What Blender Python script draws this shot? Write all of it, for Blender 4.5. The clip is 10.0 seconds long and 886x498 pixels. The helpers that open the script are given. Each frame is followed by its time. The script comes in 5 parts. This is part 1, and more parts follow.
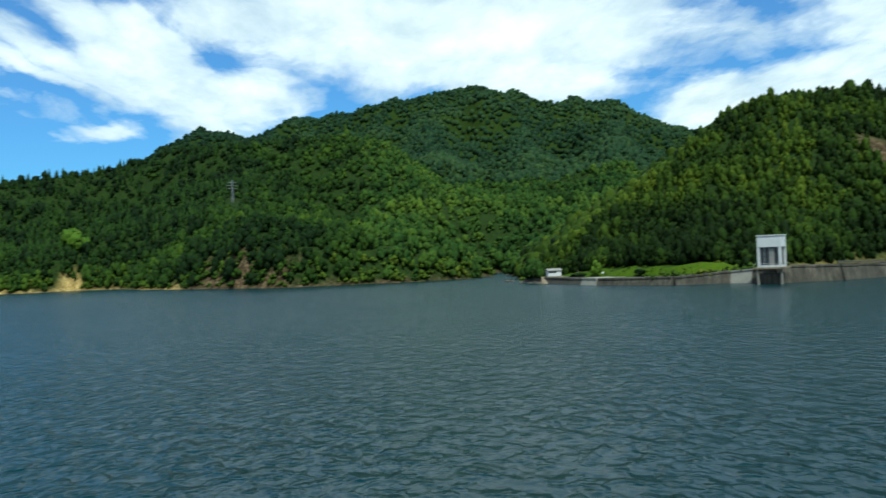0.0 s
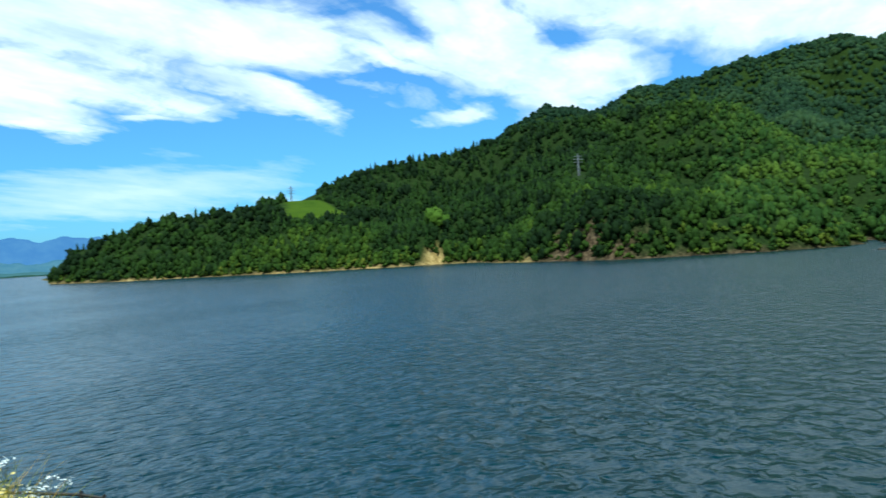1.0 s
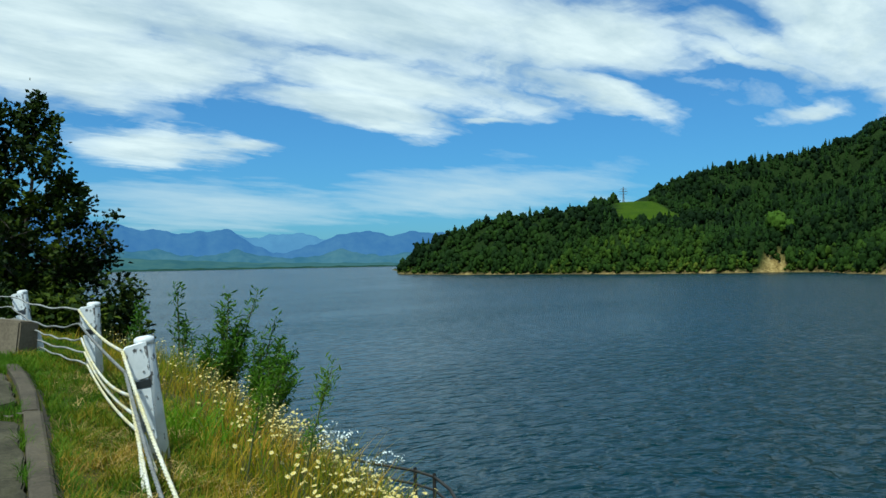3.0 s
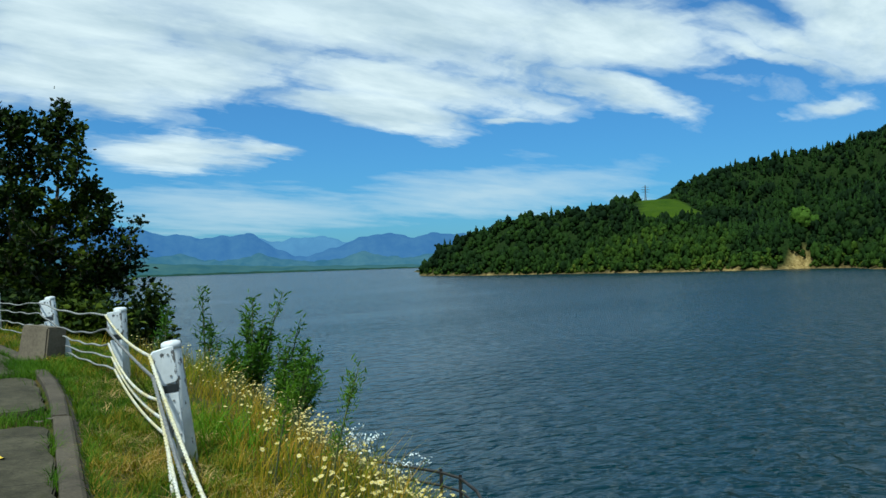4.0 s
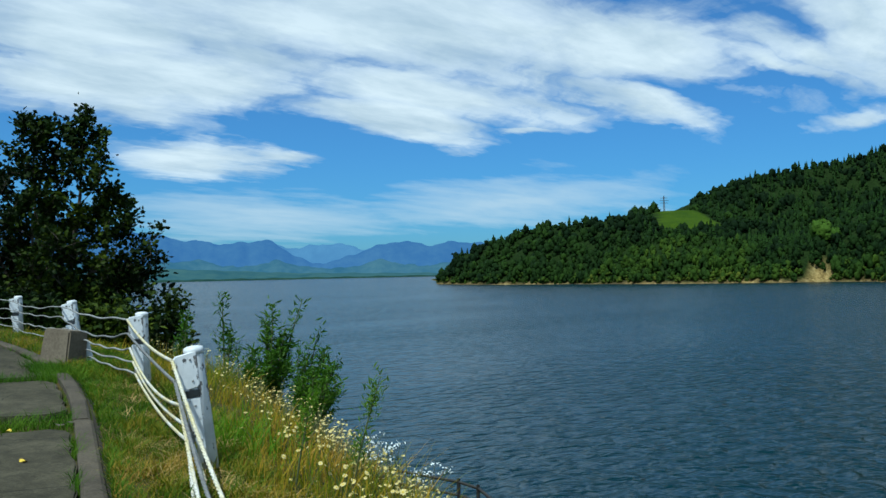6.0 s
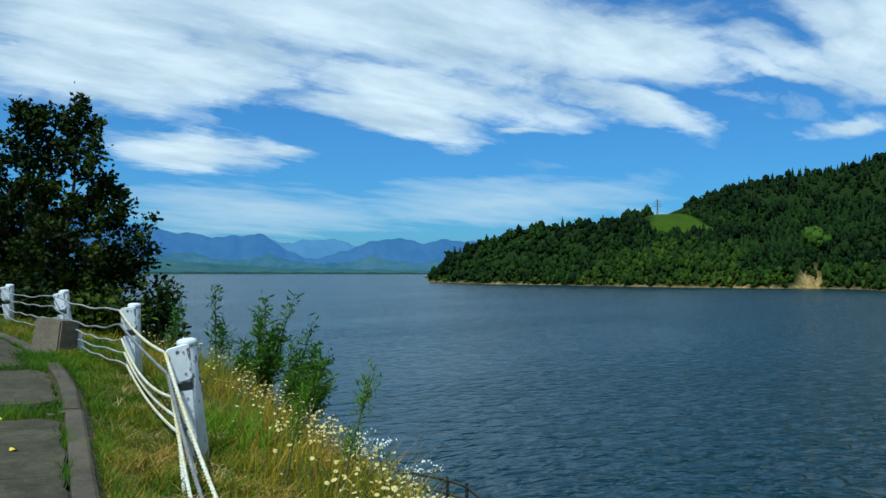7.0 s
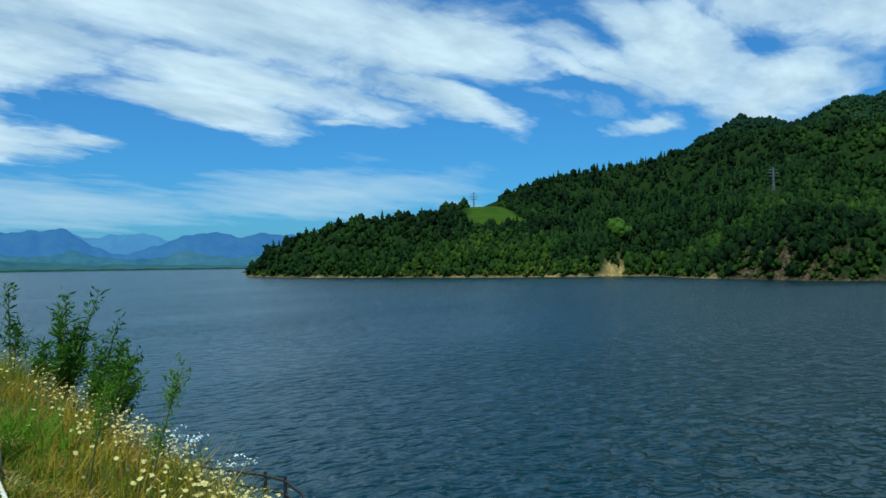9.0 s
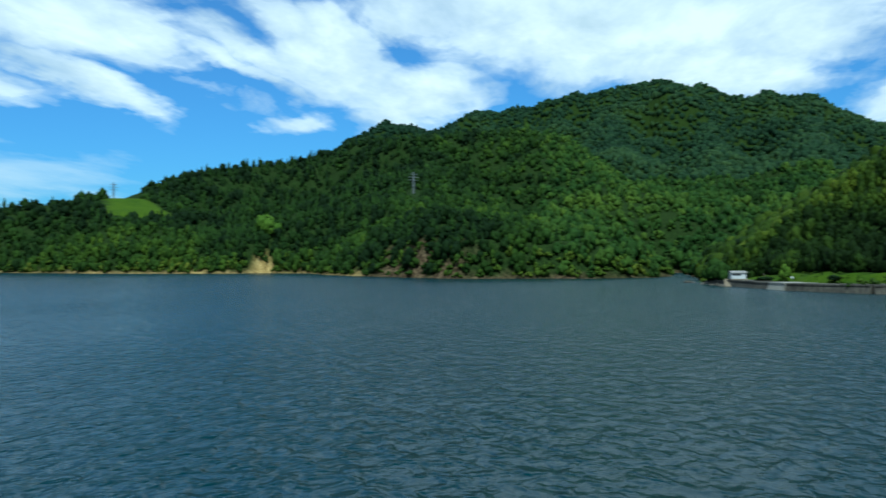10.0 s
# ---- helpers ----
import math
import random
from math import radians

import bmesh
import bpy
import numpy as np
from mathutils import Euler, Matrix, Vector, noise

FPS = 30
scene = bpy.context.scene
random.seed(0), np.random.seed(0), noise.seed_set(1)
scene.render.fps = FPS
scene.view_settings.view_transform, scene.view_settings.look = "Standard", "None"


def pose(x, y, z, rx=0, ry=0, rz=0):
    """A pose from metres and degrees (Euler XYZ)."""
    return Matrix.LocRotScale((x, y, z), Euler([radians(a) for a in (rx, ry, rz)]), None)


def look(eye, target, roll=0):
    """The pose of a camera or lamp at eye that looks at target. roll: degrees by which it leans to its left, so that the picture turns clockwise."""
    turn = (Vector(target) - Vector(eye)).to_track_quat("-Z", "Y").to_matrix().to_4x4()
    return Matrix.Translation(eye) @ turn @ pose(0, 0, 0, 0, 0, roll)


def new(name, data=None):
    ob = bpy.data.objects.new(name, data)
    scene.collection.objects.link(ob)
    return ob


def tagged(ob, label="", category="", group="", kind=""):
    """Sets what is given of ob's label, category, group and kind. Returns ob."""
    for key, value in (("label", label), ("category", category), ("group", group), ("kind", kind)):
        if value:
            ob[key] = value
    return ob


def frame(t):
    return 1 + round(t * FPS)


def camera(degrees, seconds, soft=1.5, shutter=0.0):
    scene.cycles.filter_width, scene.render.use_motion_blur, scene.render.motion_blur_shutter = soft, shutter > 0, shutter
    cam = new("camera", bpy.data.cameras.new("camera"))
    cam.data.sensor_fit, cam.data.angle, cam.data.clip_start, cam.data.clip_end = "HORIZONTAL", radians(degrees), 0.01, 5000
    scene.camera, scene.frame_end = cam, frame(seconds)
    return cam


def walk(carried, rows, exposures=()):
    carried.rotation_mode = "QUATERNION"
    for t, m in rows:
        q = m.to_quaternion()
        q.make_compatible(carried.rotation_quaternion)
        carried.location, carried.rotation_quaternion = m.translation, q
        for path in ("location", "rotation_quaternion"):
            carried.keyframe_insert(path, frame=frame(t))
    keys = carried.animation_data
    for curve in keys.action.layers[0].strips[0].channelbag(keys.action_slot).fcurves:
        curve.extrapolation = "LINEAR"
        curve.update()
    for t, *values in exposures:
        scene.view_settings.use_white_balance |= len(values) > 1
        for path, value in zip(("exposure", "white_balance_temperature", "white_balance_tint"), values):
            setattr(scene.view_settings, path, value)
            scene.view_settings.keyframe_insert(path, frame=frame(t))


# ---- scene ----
cam = camera(53.66, 10.0, soft=1.5, shutter=0.2)
walk(cam, [
    (0.0, pose(0.000, 0.000, 9.000, 90.73, 2.27, 0.00)),
    (0.5, pose(0.000, 0.000, 9.000, 89.43, 2.28, 10.90)),
    (1.0, pose(0.000, 0.000, 8.980, 90.02, 3.46, 22.44)),
    (1.5, pose(0.020, 0.010, 8.990, 90.44, 2.97, 30.95)),
    (2.0, pose(0.030, 0.000, 8.990, 90.30, 2.95, 36.61)),
    (2.5, pose(0.050, 0.000, 8.990, 90.61, 1.70, 41.16)),
    (3.0, pose(0.050, 0.010, 9.000, 90.92, 1.14, 43.79)),
    (4.5, pose(0.020, 0.010, 9.000, 90.97, 2.09, 45.51)),
    (5.0, pose(0.015, 0.005, 9.000, 90.91, 2.05, 45.78)),
    (5.5, pose(0.000, 0.000, 9.000, 91.39, 1.70, 46.06)),
    (7.0, pose(-0.020, -0.020, 9.000, 91.50, -0.09, 45.82)),
    (7.5, pose(0.030, -0.070, 8.990, 91.64, -0.47, 43.25)),
    (8.0, pose(0.050, -0.110, 8.980, 91.65, -0.05, 37.91)),
    (8.5, pose(0.040, -0.100, 8.980, 91.40, 0.53, 35.01)),
    (9.0, pose(0.050, -0.030, 8.980, 90.96, 0.81, 34.12)),
    (9.5, pose(0.000, 0.000, 9.000, 90.85, 0.11, 24.81)),
    (10.0, pose(0.000, 0.000, 9.000, 90.58, 0.07, 11.43)),
], exposures=[(0.0, 0.38, 6050, -7), (0.5, 0.58, 5700, -7), (1.0, 0.55, 5700, -6), (1.5, 0.30, 5850, -5), (3.0, 0.0, 5800, -8), (5.5, -0.10, 5550, -4), (7.5, -0.11, 5350, -4),
                (8.5, -0.16, 5300, -5), (9.2, -0.16, 5250, -9), (10.0, 0.20, 5380, -10)])

# ---- light ----
SUN_AZ, SUN_EL = 198.0, 60.0          # degrees to the left of +y, and above the horizon
sun_way = Vector((-math.sin(radians(SUN_AZ)) * math.cos(radians(SUN_EL)),
                  math.cos(radians(SUN_AZ)) * math.cos(radians(SUN_EL)), math.sin(radians(SUN_EL))))
sun = new("sun", bpy.data.lights.new("sun", "SUN"))
sun.data.energy, sun.data.angle, sun.data.color = 4.7, radians(0.6), (1.0, 0.96, 0.88)
sun.matrix_world = look(sun_way * 100, (0, 0, 0))


def node(tree, kind, **sockets):
    """A node with the sockets named set to plain values."""
    n = tree.nodes.new(kind)
    for key, value in sockets.items():
        n.inputs[key].default_value = value
    return n


def named(tree, name):
    """A number stored on the mesh."""
    n = tree.nodes.new("ShaderNodeAttribute")
    n.attribute_name = name
    return n.outputs["Fac"]


def maths(tree, op, a, b=None, c=None):
    n = tree.nodes.new("ShaderNodeMath")
    n.operation = op
    for i, v in enumerate((a, b, c)):
        if v is None:
            continue
        if isinstance(v, (int, float)):
            n.inputs[i].default_value = v
        else:
            tree.links.new(v, n.inputs[i])
    return n.outputs[0]


def ramp(tree, fac, stops):
    n = tree.nodes.new("ShaderNodeValToRGB")
    el = n.color_ramp.elements
    while len(el) < len(stops):
        el.new(0.5)
    for e, (p, c) in zip(el, stops):
        e.position = p
        e.color = (c, c, c, 1) if isinstance(c, (int, float)) else (*c, 1)
    tree.links.new(fac, n.inputs[0])
    return n.outputs[0]


def mixed(tree, fac, a, b, how="MIX"):
    n = tree.nodes.new("ShaderNodeMix")
    n.data_type, n.blend_type = "RGBA", how
    for sock, v in ((n.inputs[0], fac), (n.inputs[6], a), (n.inputs[7], b)):
        if isinstance(v, (int, float)):
            sock.default_value = v
        elif isinstance(v, tuple):
            sock.default_value = (*v, 1)
        else:
            tree.links.new(v, sock)
    return n.outputs[2]


def noised(tree, vec, scale, detail=4.0, rough=0.55, distortion=0.0):
    n = node(tree, "ShaderNodeTexNoise", Scale=scale, Detail=detail, Roughness=rough, Distortion=distortion)
    if vec is not None:
        tree.links.new(vec, n.inputs["Vector"])
    return n.outputs[0]


def mapped(tree, vec, scale=(1, 1, 1), turn=(0, 0, 0), shift=(0, 0, 0)):
    n = tree.nodes.new("ShaderNodeMapping")
    n.inputs["Scale"].default_value, n.inputs["Rotation"].default_value = scale, [radians(a) for a in turn]
    n.inputs["Location"].default_value = shift
    tree.links.new(vec, n.inputs["Vector"])
    return n.outputs[0]


# sky with streaky high cloud
world = bpy.data.worlds.new("sky")
scene.world = world
world.use_nodes = True
wt = world.node_tree
wt.nodes.clear()
sky = node(wt, "ShaderNodeTexSky")
sky.sky_type, sky.sun_disc = "NISHITA", False
sky.sun_elevation, sky.sun_rotation = radians(SUN_EL), radians(360 - SUN_AZ)
sky.air_density, sky.dust_density, sky.ozone_density = 1.0, 0.6, 2.5
way = node(wt, "ShaderNodeTexCoord").outputs["Generated"]
split = node(wt, "ShaderNodeSeparateXYZ")
wt.links.new(way, split.inputs[0])
up = maths(wt, "MAXIMUM", split.outputs[2], 0.0)
lift = maths(wt, "ADD", up, 0.09)
flat = node(wt, "ShaderNodeCombineXYZ")
wt.links.new(maths(wt, "DIVIDE", split.outputs[0], lift), flat.inputs[0])
wt.links.new(maths(wt, "DIVIDE", split.outputs[1], lift), flat.inputs[1])
streak = mapped(wt, mapped(wt, flat.outputs[0], turn=(0, 0, -4)), (1.0, 0.46, 1.0), shift=(2.3, 0.9, 0))
big = noised(wt, streak, 0.75, 2.0, 0.45, 0.2)
fine = noised(wt, streak, 2.0, 9.0, 0.60, 0.35)
# banks and streaks of cloud over the lake: bearing, height, half length, half depth, tilt in degrees, and density
HIGH_CLOUD = ((67.5, 15.5, 10.7, 3.47, -5, 1.00), (65.0, 12.6, 11.0, 2.77, -0, 1.00), (48.0, 15.9, 14.9, 3.33, 3, 1.00), (33.3, 13.7, 7.9, 2.08, 12, 1.00),
              (32.6, 10.4, 4.8, 1.20, 19, 1.00), (47.3, 11.8, 10.2, 1.57, 10, 0.90), (49.6, 10.4, 7.5, 1.02, 9, 1.00), (20.8, 13.7, 5.1, 1.57, 39, 0.80),
              (18.7, 13.8, 5.1, 2.03, 37, 0.85), (-0.3, 14.8, 20.1, 3.70, 4, 1.00), (-4.3, 12.0, 10.3, 1.85, 7, 0.95), (-24.2, 10.0, 5.4, 1.66, -1, 0.95),
              (-27.5, 12.9, 5.3, 2.08, 9, 0.75))
LOW_CLOUD = ((25.4, 12.4, 5.0, 0.75, 19, 0.90), (27.0, 10.8, 2.7, 0.37, 15, 0.20), (40.8, 9.2, 2.4, 0.28, 8, 0.50), (47.6, 9.2, 4.1, 0.65, 10, 0.80),
              (65.9, 10.8, 5.4, 1.20, 12, 0.80), (62.1, 7.7, 5.3, 1.25, 6, 0.90), (56.1, 7.6, 2.5, 0.60, 7, 0.60),
              (23.5, 12.8, 5.2, 1.11, 17, 0.65), (12.7, 10.5, 4.1, 2.31, -23, 0.95), (-16.7, 9.1, 4.4, 1.57, -10, 0.90),
              (20.7, 8.6, 1.7, 0.55, -1, 0.50))
VEILS = ((57.6, 3.9, 9.9, 1.85, 1, 0.62), (41.9, 4.6, 11.1, 2.03, -2, 0.7))
east = maths(wt, "MULTIPLY", maths(wt, "ARCTAN2", maths(wt, "MULTIPLY", split.outputs[0], -1.0), split.outputs[1]), 57.2958)
high = maths(wt, "MULTIPLY", maths(wt, "ARCSINE", split.outputs[2]), 57.2958)
east = maths(wt, "ADD", east, maths(wt, "MULTIPLY", maths(wt, "SUBTRACT", noised(wt, streak, 2.2, 4.0, 0.6), 0.5), 7.0))
high = maths(wt, "ADD", high, maths(wt, "MULTIPLY", maths(wt, "SUBTRACT", noised(wt, mapped(wt, streak, shift=(7, 3, 0)), 2.8, 5.0, 0.6), 0.5), 2.6))
dome = node(wt, "ShaderNodeCombineXYZ")
wt.links.new(east, dome.inputs[0])
wt.links.new(high, dome.inputs[1])


def bank_of_cloud(rows):
    """The densest of a few long soft banks at each point of the sky."""
    field = None
    for az, el, long_, deep, tilt, dense in rows:
        m = node(wt, "ShaderNodeMapping", Location=(az, el, 0), Rotation=(0, 0, radians(tilt)), Scale=(long_, deep, 1))
        m.vector_type = "TEXTURE"
        wt.links.new(dome.outputs[0], m.inputs["Vector"])
        far = wt.nodes.new("ShaderNodeVectorMath")
        far.operation = "LENGTH"
        wt.links.new(m.outputs[0], far.inputs[0])
        one = maths(wt, "MULTIPLY", maths(wt, "SUBTRACT", 1.0, far.outputs["Value"]), dense)
        field = one if field is None else maths(wt, "MAXIMUM", field, one)
    return maths(wt, "MAXIMUM", field, -0.6)


fibre = noised(wt, mapped(wt, flat.outputs[0], (2.6, 0.55, 1.0), shift=(1.7, 0.2, 0), turn=(0, 0, 6)), 1.5, 7.0, 0.62, 0.6)
puff = noised(wt, mapped(wt, dome.outputs[0], (0.11, 0.27, 1.0), turn=(0, 0, 10)), 1.0, 9.0, 0.60, 0.25)
ragged = maths(wt, "ADD", maths(wt, "MULTIPLY", maths(wt, "SUBTRACT", puff, 0.5), 2.0), maths(wt, "MULTIPLY", maths(wt, "SUBTRACT", fibre, 0.5), 0.7))
banks = maths(wt, "ADD", bank_of_cloud(HIGH_CLOUD + LOW_CLOUD), ragged)
banks = ramp(wt, maths(wt, "ADD", banks, 0.28), [(0.06, 0.0), (0.26, 0.30), (0.50, 0.76), (0.90, 1.0)])
# beyond the lake's quarter of the sky the cover is broken cloud everywhere
cover = maths(wt, "ADD", maths(wt, "MULTIPLY", big, 0.56), maths(wt, "MULTIPLY", fine, 0.44))
cover = ramp(wt, maths(wt, "ADD", cover, 0.08), [(0.50, 0.0), (0.555, 0.6), (0.64, 0.95), (0.75, 1.0)])
ahead = maths(wt, "MULTIPLY", ramp(wt, up, [(0.27, 1.0), (0.38, 0.0)]), ramp(wt, maths(wt, "ADD", maths(wt, "MULTIPLY", split.outputs[1], 0.5), 0.5), [(0.45, 0.0), (0.60, 1.0)]))
cloud = mixed(wt, ahead, cover, banks)
veil = maths(wt, "ADD", bank_of_cloud(VEILS), maths(wt, "MULTIPLY", maths(wt, "SUBTRACT", noised(wt, streak, 1.6, 6.0, 0.6, 0.3), 0.5), 1.2))
veil = ramp(wt, veil, [(0.0, 0.06), (0.25, 0.45), (0.6, 0.8)])
blue = mixed(wt, 1.0, sky.outputs[0], (0.40, 0.90, 1.41), "MULTIPLY")
grey = mixed(wt, ramp(wt, noised(wt, streak, 3.4, 6.0, 0.6, 0.2), [(0.34, 0.0), (0.62, 1.0)]), (7.4, 8.3, 9.2), (11.2, 11.5, 11.8))
shown = mixed(wt, veil, blue, (8.0, 9.2, 10.2))
shown = mixed(wt, cloud, shown, grey)
back = node(wt, "ShaderNodeBackground", Strength=0.078)
wt.links.new(shown, back.inputs[0])
wt.links.new(back.outputs[0], node(wt, "ShaderNodeOutputWorld").inputs[0])


# ---- materials ----
def material(name, rough=0.8, metal=0.0, spec=0.4):
    m = bpy.data.materials.new(name)
    m.use_nodes = True
    t = m.node_tree
    b = t.nodes["Principled BSDF"]
    b.inputs["Roughness"].default_value, b.inputs["Metallic"].default_value = rough, metal
    b.inputs["Specular IOR Level"].default_value = spec
    return m, t, b


def bumped(t, b, height, strength=0.3, distance=0.02):
    n = node(t, "ShaderNodeBump", Strength=strength, Distance=distance)
    t.links.new(height, n.inputs["Height"])
    t.links.new(n.outputs[0], b.inputs["Normal"])
    return n


def place(t):
    return node(t, "ShaderNodeNewGeometry").outputs["Position"]


def plain(name, dark, light, scale, rough=0.8, metal=0.0, spec=0.4, bump=0.3, depth=0.01, fine_scale=None):
    """Two tones in patches at one scale and grain at a finer one, in world metres."""
    m, t, b = material(name, rough, metal, spec)
    p = node(t, "ShaderNodeTexCoord").outputs["Object"]
    n1 = noised(t, p, scale, 5.0, 0.6)
    n2 = noised(t, p, fine_scale or scale * 9, 3.0, 0.6)
    f = maths(t, "ADD", maths(t, "MULTIPLY", n1, 0.65), maths(t, "MULTIPLY", n2, 0.35))
    t.links.new(ramp(t, f, [(0.36, dark), (0.64, light)]), b.inputs["Base Color"])
    bumped(t, b, n2, bump, depth)
    return m


def leafy(name, tones, patch=0.013, leaf=0.7, leaf_depth=0.5, strength=0.7, translucent=0.0, rough=0.7, spec=0.10, toned=False):
    """Foliage: a tone for each crown or leaf, larger patches of kindred trees, and leaf clumps in relief."""
    m, t, b = material(name, rough, 0.0, spec)
    geo = node(t, "ShaderNodeNewGeometry")
    far = noised(t, geo.outputs["Position"], patch, 3.0, 0.5)
    f = maths(t, "ADD", maths(t, "MULTIPLY", geo.outputs["Random Per Island"], 0.07 if toned else 0.36), maths(t, "MULTIPLY", far, 1.1))
    if toned:
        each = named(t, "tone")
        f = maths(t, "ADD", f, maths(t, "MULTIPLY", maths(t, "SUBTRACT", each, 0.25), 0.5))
    f = maths(t, "SUBTRACT", f, 0.25)
    col = ramp(t, f, tones)
    if leaf:
        clump = noised(t, geo.outputs["Position"], leaf, 4.0, 0.65)
        col = mixed(t, 0.6, col, ramp(t, clump, [(0.33, 0.5), (0.66, 1.35)]), "MULTIPLY")
        bumped(t, b, clump, strength, leaf_depth)
    t.links.new(col, b.inputs["Base Color"])
    if translucent:
        tr = node(t, "ShaderNodeBsdfTranslucent")
        t.links.new(mixed(t, 1.0, col, (1.3, 1.5, 0.6), "MULTIPLY"), tr.inputs[0])
        mx = node(t, "ShaderNodeMixShader", Fac=translucent)
        out = t.nodes["Material Output"]
        t.links.new(b.outputs[0], mx.inputs[1])
        t.links.new(tr.outputs[0], mx.inputs[2])
        t.links.new(mx.outputs[0], out.inputs[0])
    return m


BROAD = [(0.15, (0.006, 0.016, 0.004)), (0.4, (0.013, 0.031, 0.005)), (0.62, (0.026, 0.055, 0.007)), (0.9, (0.056, 0.096, 0.009))]
M_WOODS = leafy("mixed_woods", BROAD, leaf=0.75, leaf_depth=0.7, spec=0.06, toned=True, translucent=0.2)
# bluish tones put some of the air's haze into the mountain woods
M_WOODS_FAR = leafy("mountain_woods", [(0.15, (0.007, 0.020, 0.009)), (0.45, (0.013, 0.032, 0.013)), (0.9, (0.030, 0.056, 0.017))], 0.005, 0.35, 1.0, spec=0.05, toned=True)
M_WOODS_HILL = leafy("olive_woods", [(0.15, (0.007, 0.016, 0.003)), (0.36, (0.018, 0.037, 0.005)), (0.58, (0.042, 0.070, 0.007)), (0.9, (0.090, 0.118, 0.010))], 0.02, 0.9, 0.6, spec=0.05, toned=True, translucent=0.2)
M_WOODS_MID = leafy("valley_woods", [(0.15, (0.010, 0.028, 0.007)), (0.45, (0.024, 0.056, 0.010)), (0.9, (0.062, 0.104, 0.013))], 0.008, 0.6, 0.8, spec=0.05, toned=True, translucent=0.2)
M_SCRUB = leafy("yellow_green_scrub", [(0.15, (0.018, 0.038, 0.005)), (0.5, (0.040, 0.068, 0.007)), (0.9, (0.078, 0.095, 0.011))], 0.06, 1.2, 0.4, spec=0.05, toned=True)
M_CONIFER = leafy("dark_conifer", [(0.1, (0.008, 0.022, 0.004)), (0.9, (0.020, 0.044, 0.007))], 0.02, 0, spec=0.05)
M_BRIGHT = leafy("bright_crown", [(0.1, (0.036, 0.076, 0.008)), (0.9, (0.060, 0.106, 0.011))], 0.02, 0.9, 0.5, spec=0.06)
# near-black and yellow tones put the crown's shade and lit tips into the colour
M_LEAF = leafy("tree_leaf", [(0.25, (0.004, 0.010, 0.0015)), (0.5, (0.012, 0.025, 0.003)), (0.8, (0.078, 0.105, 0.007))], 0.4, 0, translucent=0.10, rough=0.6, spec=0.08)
M_WEED = leafy("weed_leaf", [(0.15, (0.05, 0.11, 0.007)), (0.5, (0.09, 0.17, 0.011)), (0.9, (0.15, 0.22, 0.02))], 0.8, 0, translucent=0.35, rough=0.5)
M_WILLOW = leafy("willow_leaf", [(0.15, (0.026, 0.070, 0.006)), (0.5, (0.055, 0.125, 0.010)), (0.9, (0.12, 0.20, 0.02))], 0.8, 0, translucent=0.3, rough=0.45)
M_GRASS = leafy("grass_blade", [(0.12, (0.030, 0.078, 0.004)), (0.43, (0.088, 0.145, 0.007)), (0.61, (0.235, 0.175, 0.016)), (0.9, (0.42, 0.25, 0.06))], 1.7, 0, translucent=0.25)
M_TUFT = leafy("green_tuft", [(0.12, (0.022, 0.062, 0.004)), (0.5, (0.055, 0.12, 0.006)), (0.9, (0.12, 0.19, 0.010))], 1.2, 0, translucent=0.25)
M_TUFT_LIGHT = leafy("lush_grass_blade", [(0.12, (0.040, 0.11, 0.004)), (0.5, (0.085, 0.18, 0.007)), (0.9, (0.16, 0.24, 0.012))], 1.2, 0, translucent=0.3)
M_STRAW = leafy("dry_straw", [(0.12, (0.22, 0.14, 0.045)), (0.5, (0.42, 0.29, 0.10)), (0.9, (0.60, 0.44, 0.19))], 1.5, 0)
M_TALL = leafy("tall_grass", [(0.12, (0.050, 0.110, 0.005)), (0.37, (0.145, 0.180, 0.008)), (0.55, (0.33, 0.22, 0.017)), (0.92, (0.46, 0.25, 0.05))], 0.9, 0, translucent=0.3)
M_PETAL = plain("white_petal", (0.46, 0.38, 0.12), (0.64, 0.54, 0.23), 30, 0.6, bump=0.0)
M_EYE = plain("yellow_flower_centre", (0.55, 0.38, 0.03), (0.7, 0.5, 0.05), 60, 0.8)
M_UMBEL = plain("pale_umbel", (0.62, 0.68, 0.66), (0.8, 0.82, 0.78), 40, 0.7, bump=0.0)
M_BARK = plain("grey_brown_bark", (0.05, 0.04, 0.03), (0.14, 0.115, 0.085), 6, 0.9, bump=0.8, depth=0.02)
M_STEM = plain("green_brown_stem", (0.05, 0.06, 0.02), (0.11, 0.13, 0.04), 10, 0.8)
M_PAINT, t, b = material("chipped_white_paint", 0.5)
p = node(t, "ShaderNodeTexCoord").outputs["Object"]
n1, n2 = noised(t, p, 5, 5.0, 0.6), noised(t, mapped(t, p, (1, 1, 0.45)), 26, 4.0, 0.6)
chip = ramp(t, maths(t, "ADD", maths(t, "MULTIPLY", n2, 0.7), maths(t, "MULTIPLY", n1, 0.3)), [(0.575, 0.0), (0.59, 1.0)])
col = mixed(t, chip, ramp(t, n1, [(0.34, (0.56, 0.58, 0.58)), (0.60, (0.78, 0.79, 0.79))]), ramp(t, n1, [(0.4, (0.03, 0.035, 0.04)), (0.6, (0.16, 0.15, 0.14))]))
t.links.new(col, b.inputs["Base Color"])
bumped(t, b, chip, 0.4, -0.003)
M_ROPE, t, b = material("weathered_white_rope", 0.75)
p = place(t)
n1, n2 = noised(t, p, 2.2, 4.0, 0.6), noised(t, p, 90, 3.0, 0.6)
col = ramp(t, n1, [(0.35, (0.66, 0.66, 0.62)), (0.52, (0.60, 0.52, 0.27)), (0.66, (0.64, 0.62, 0.56))])
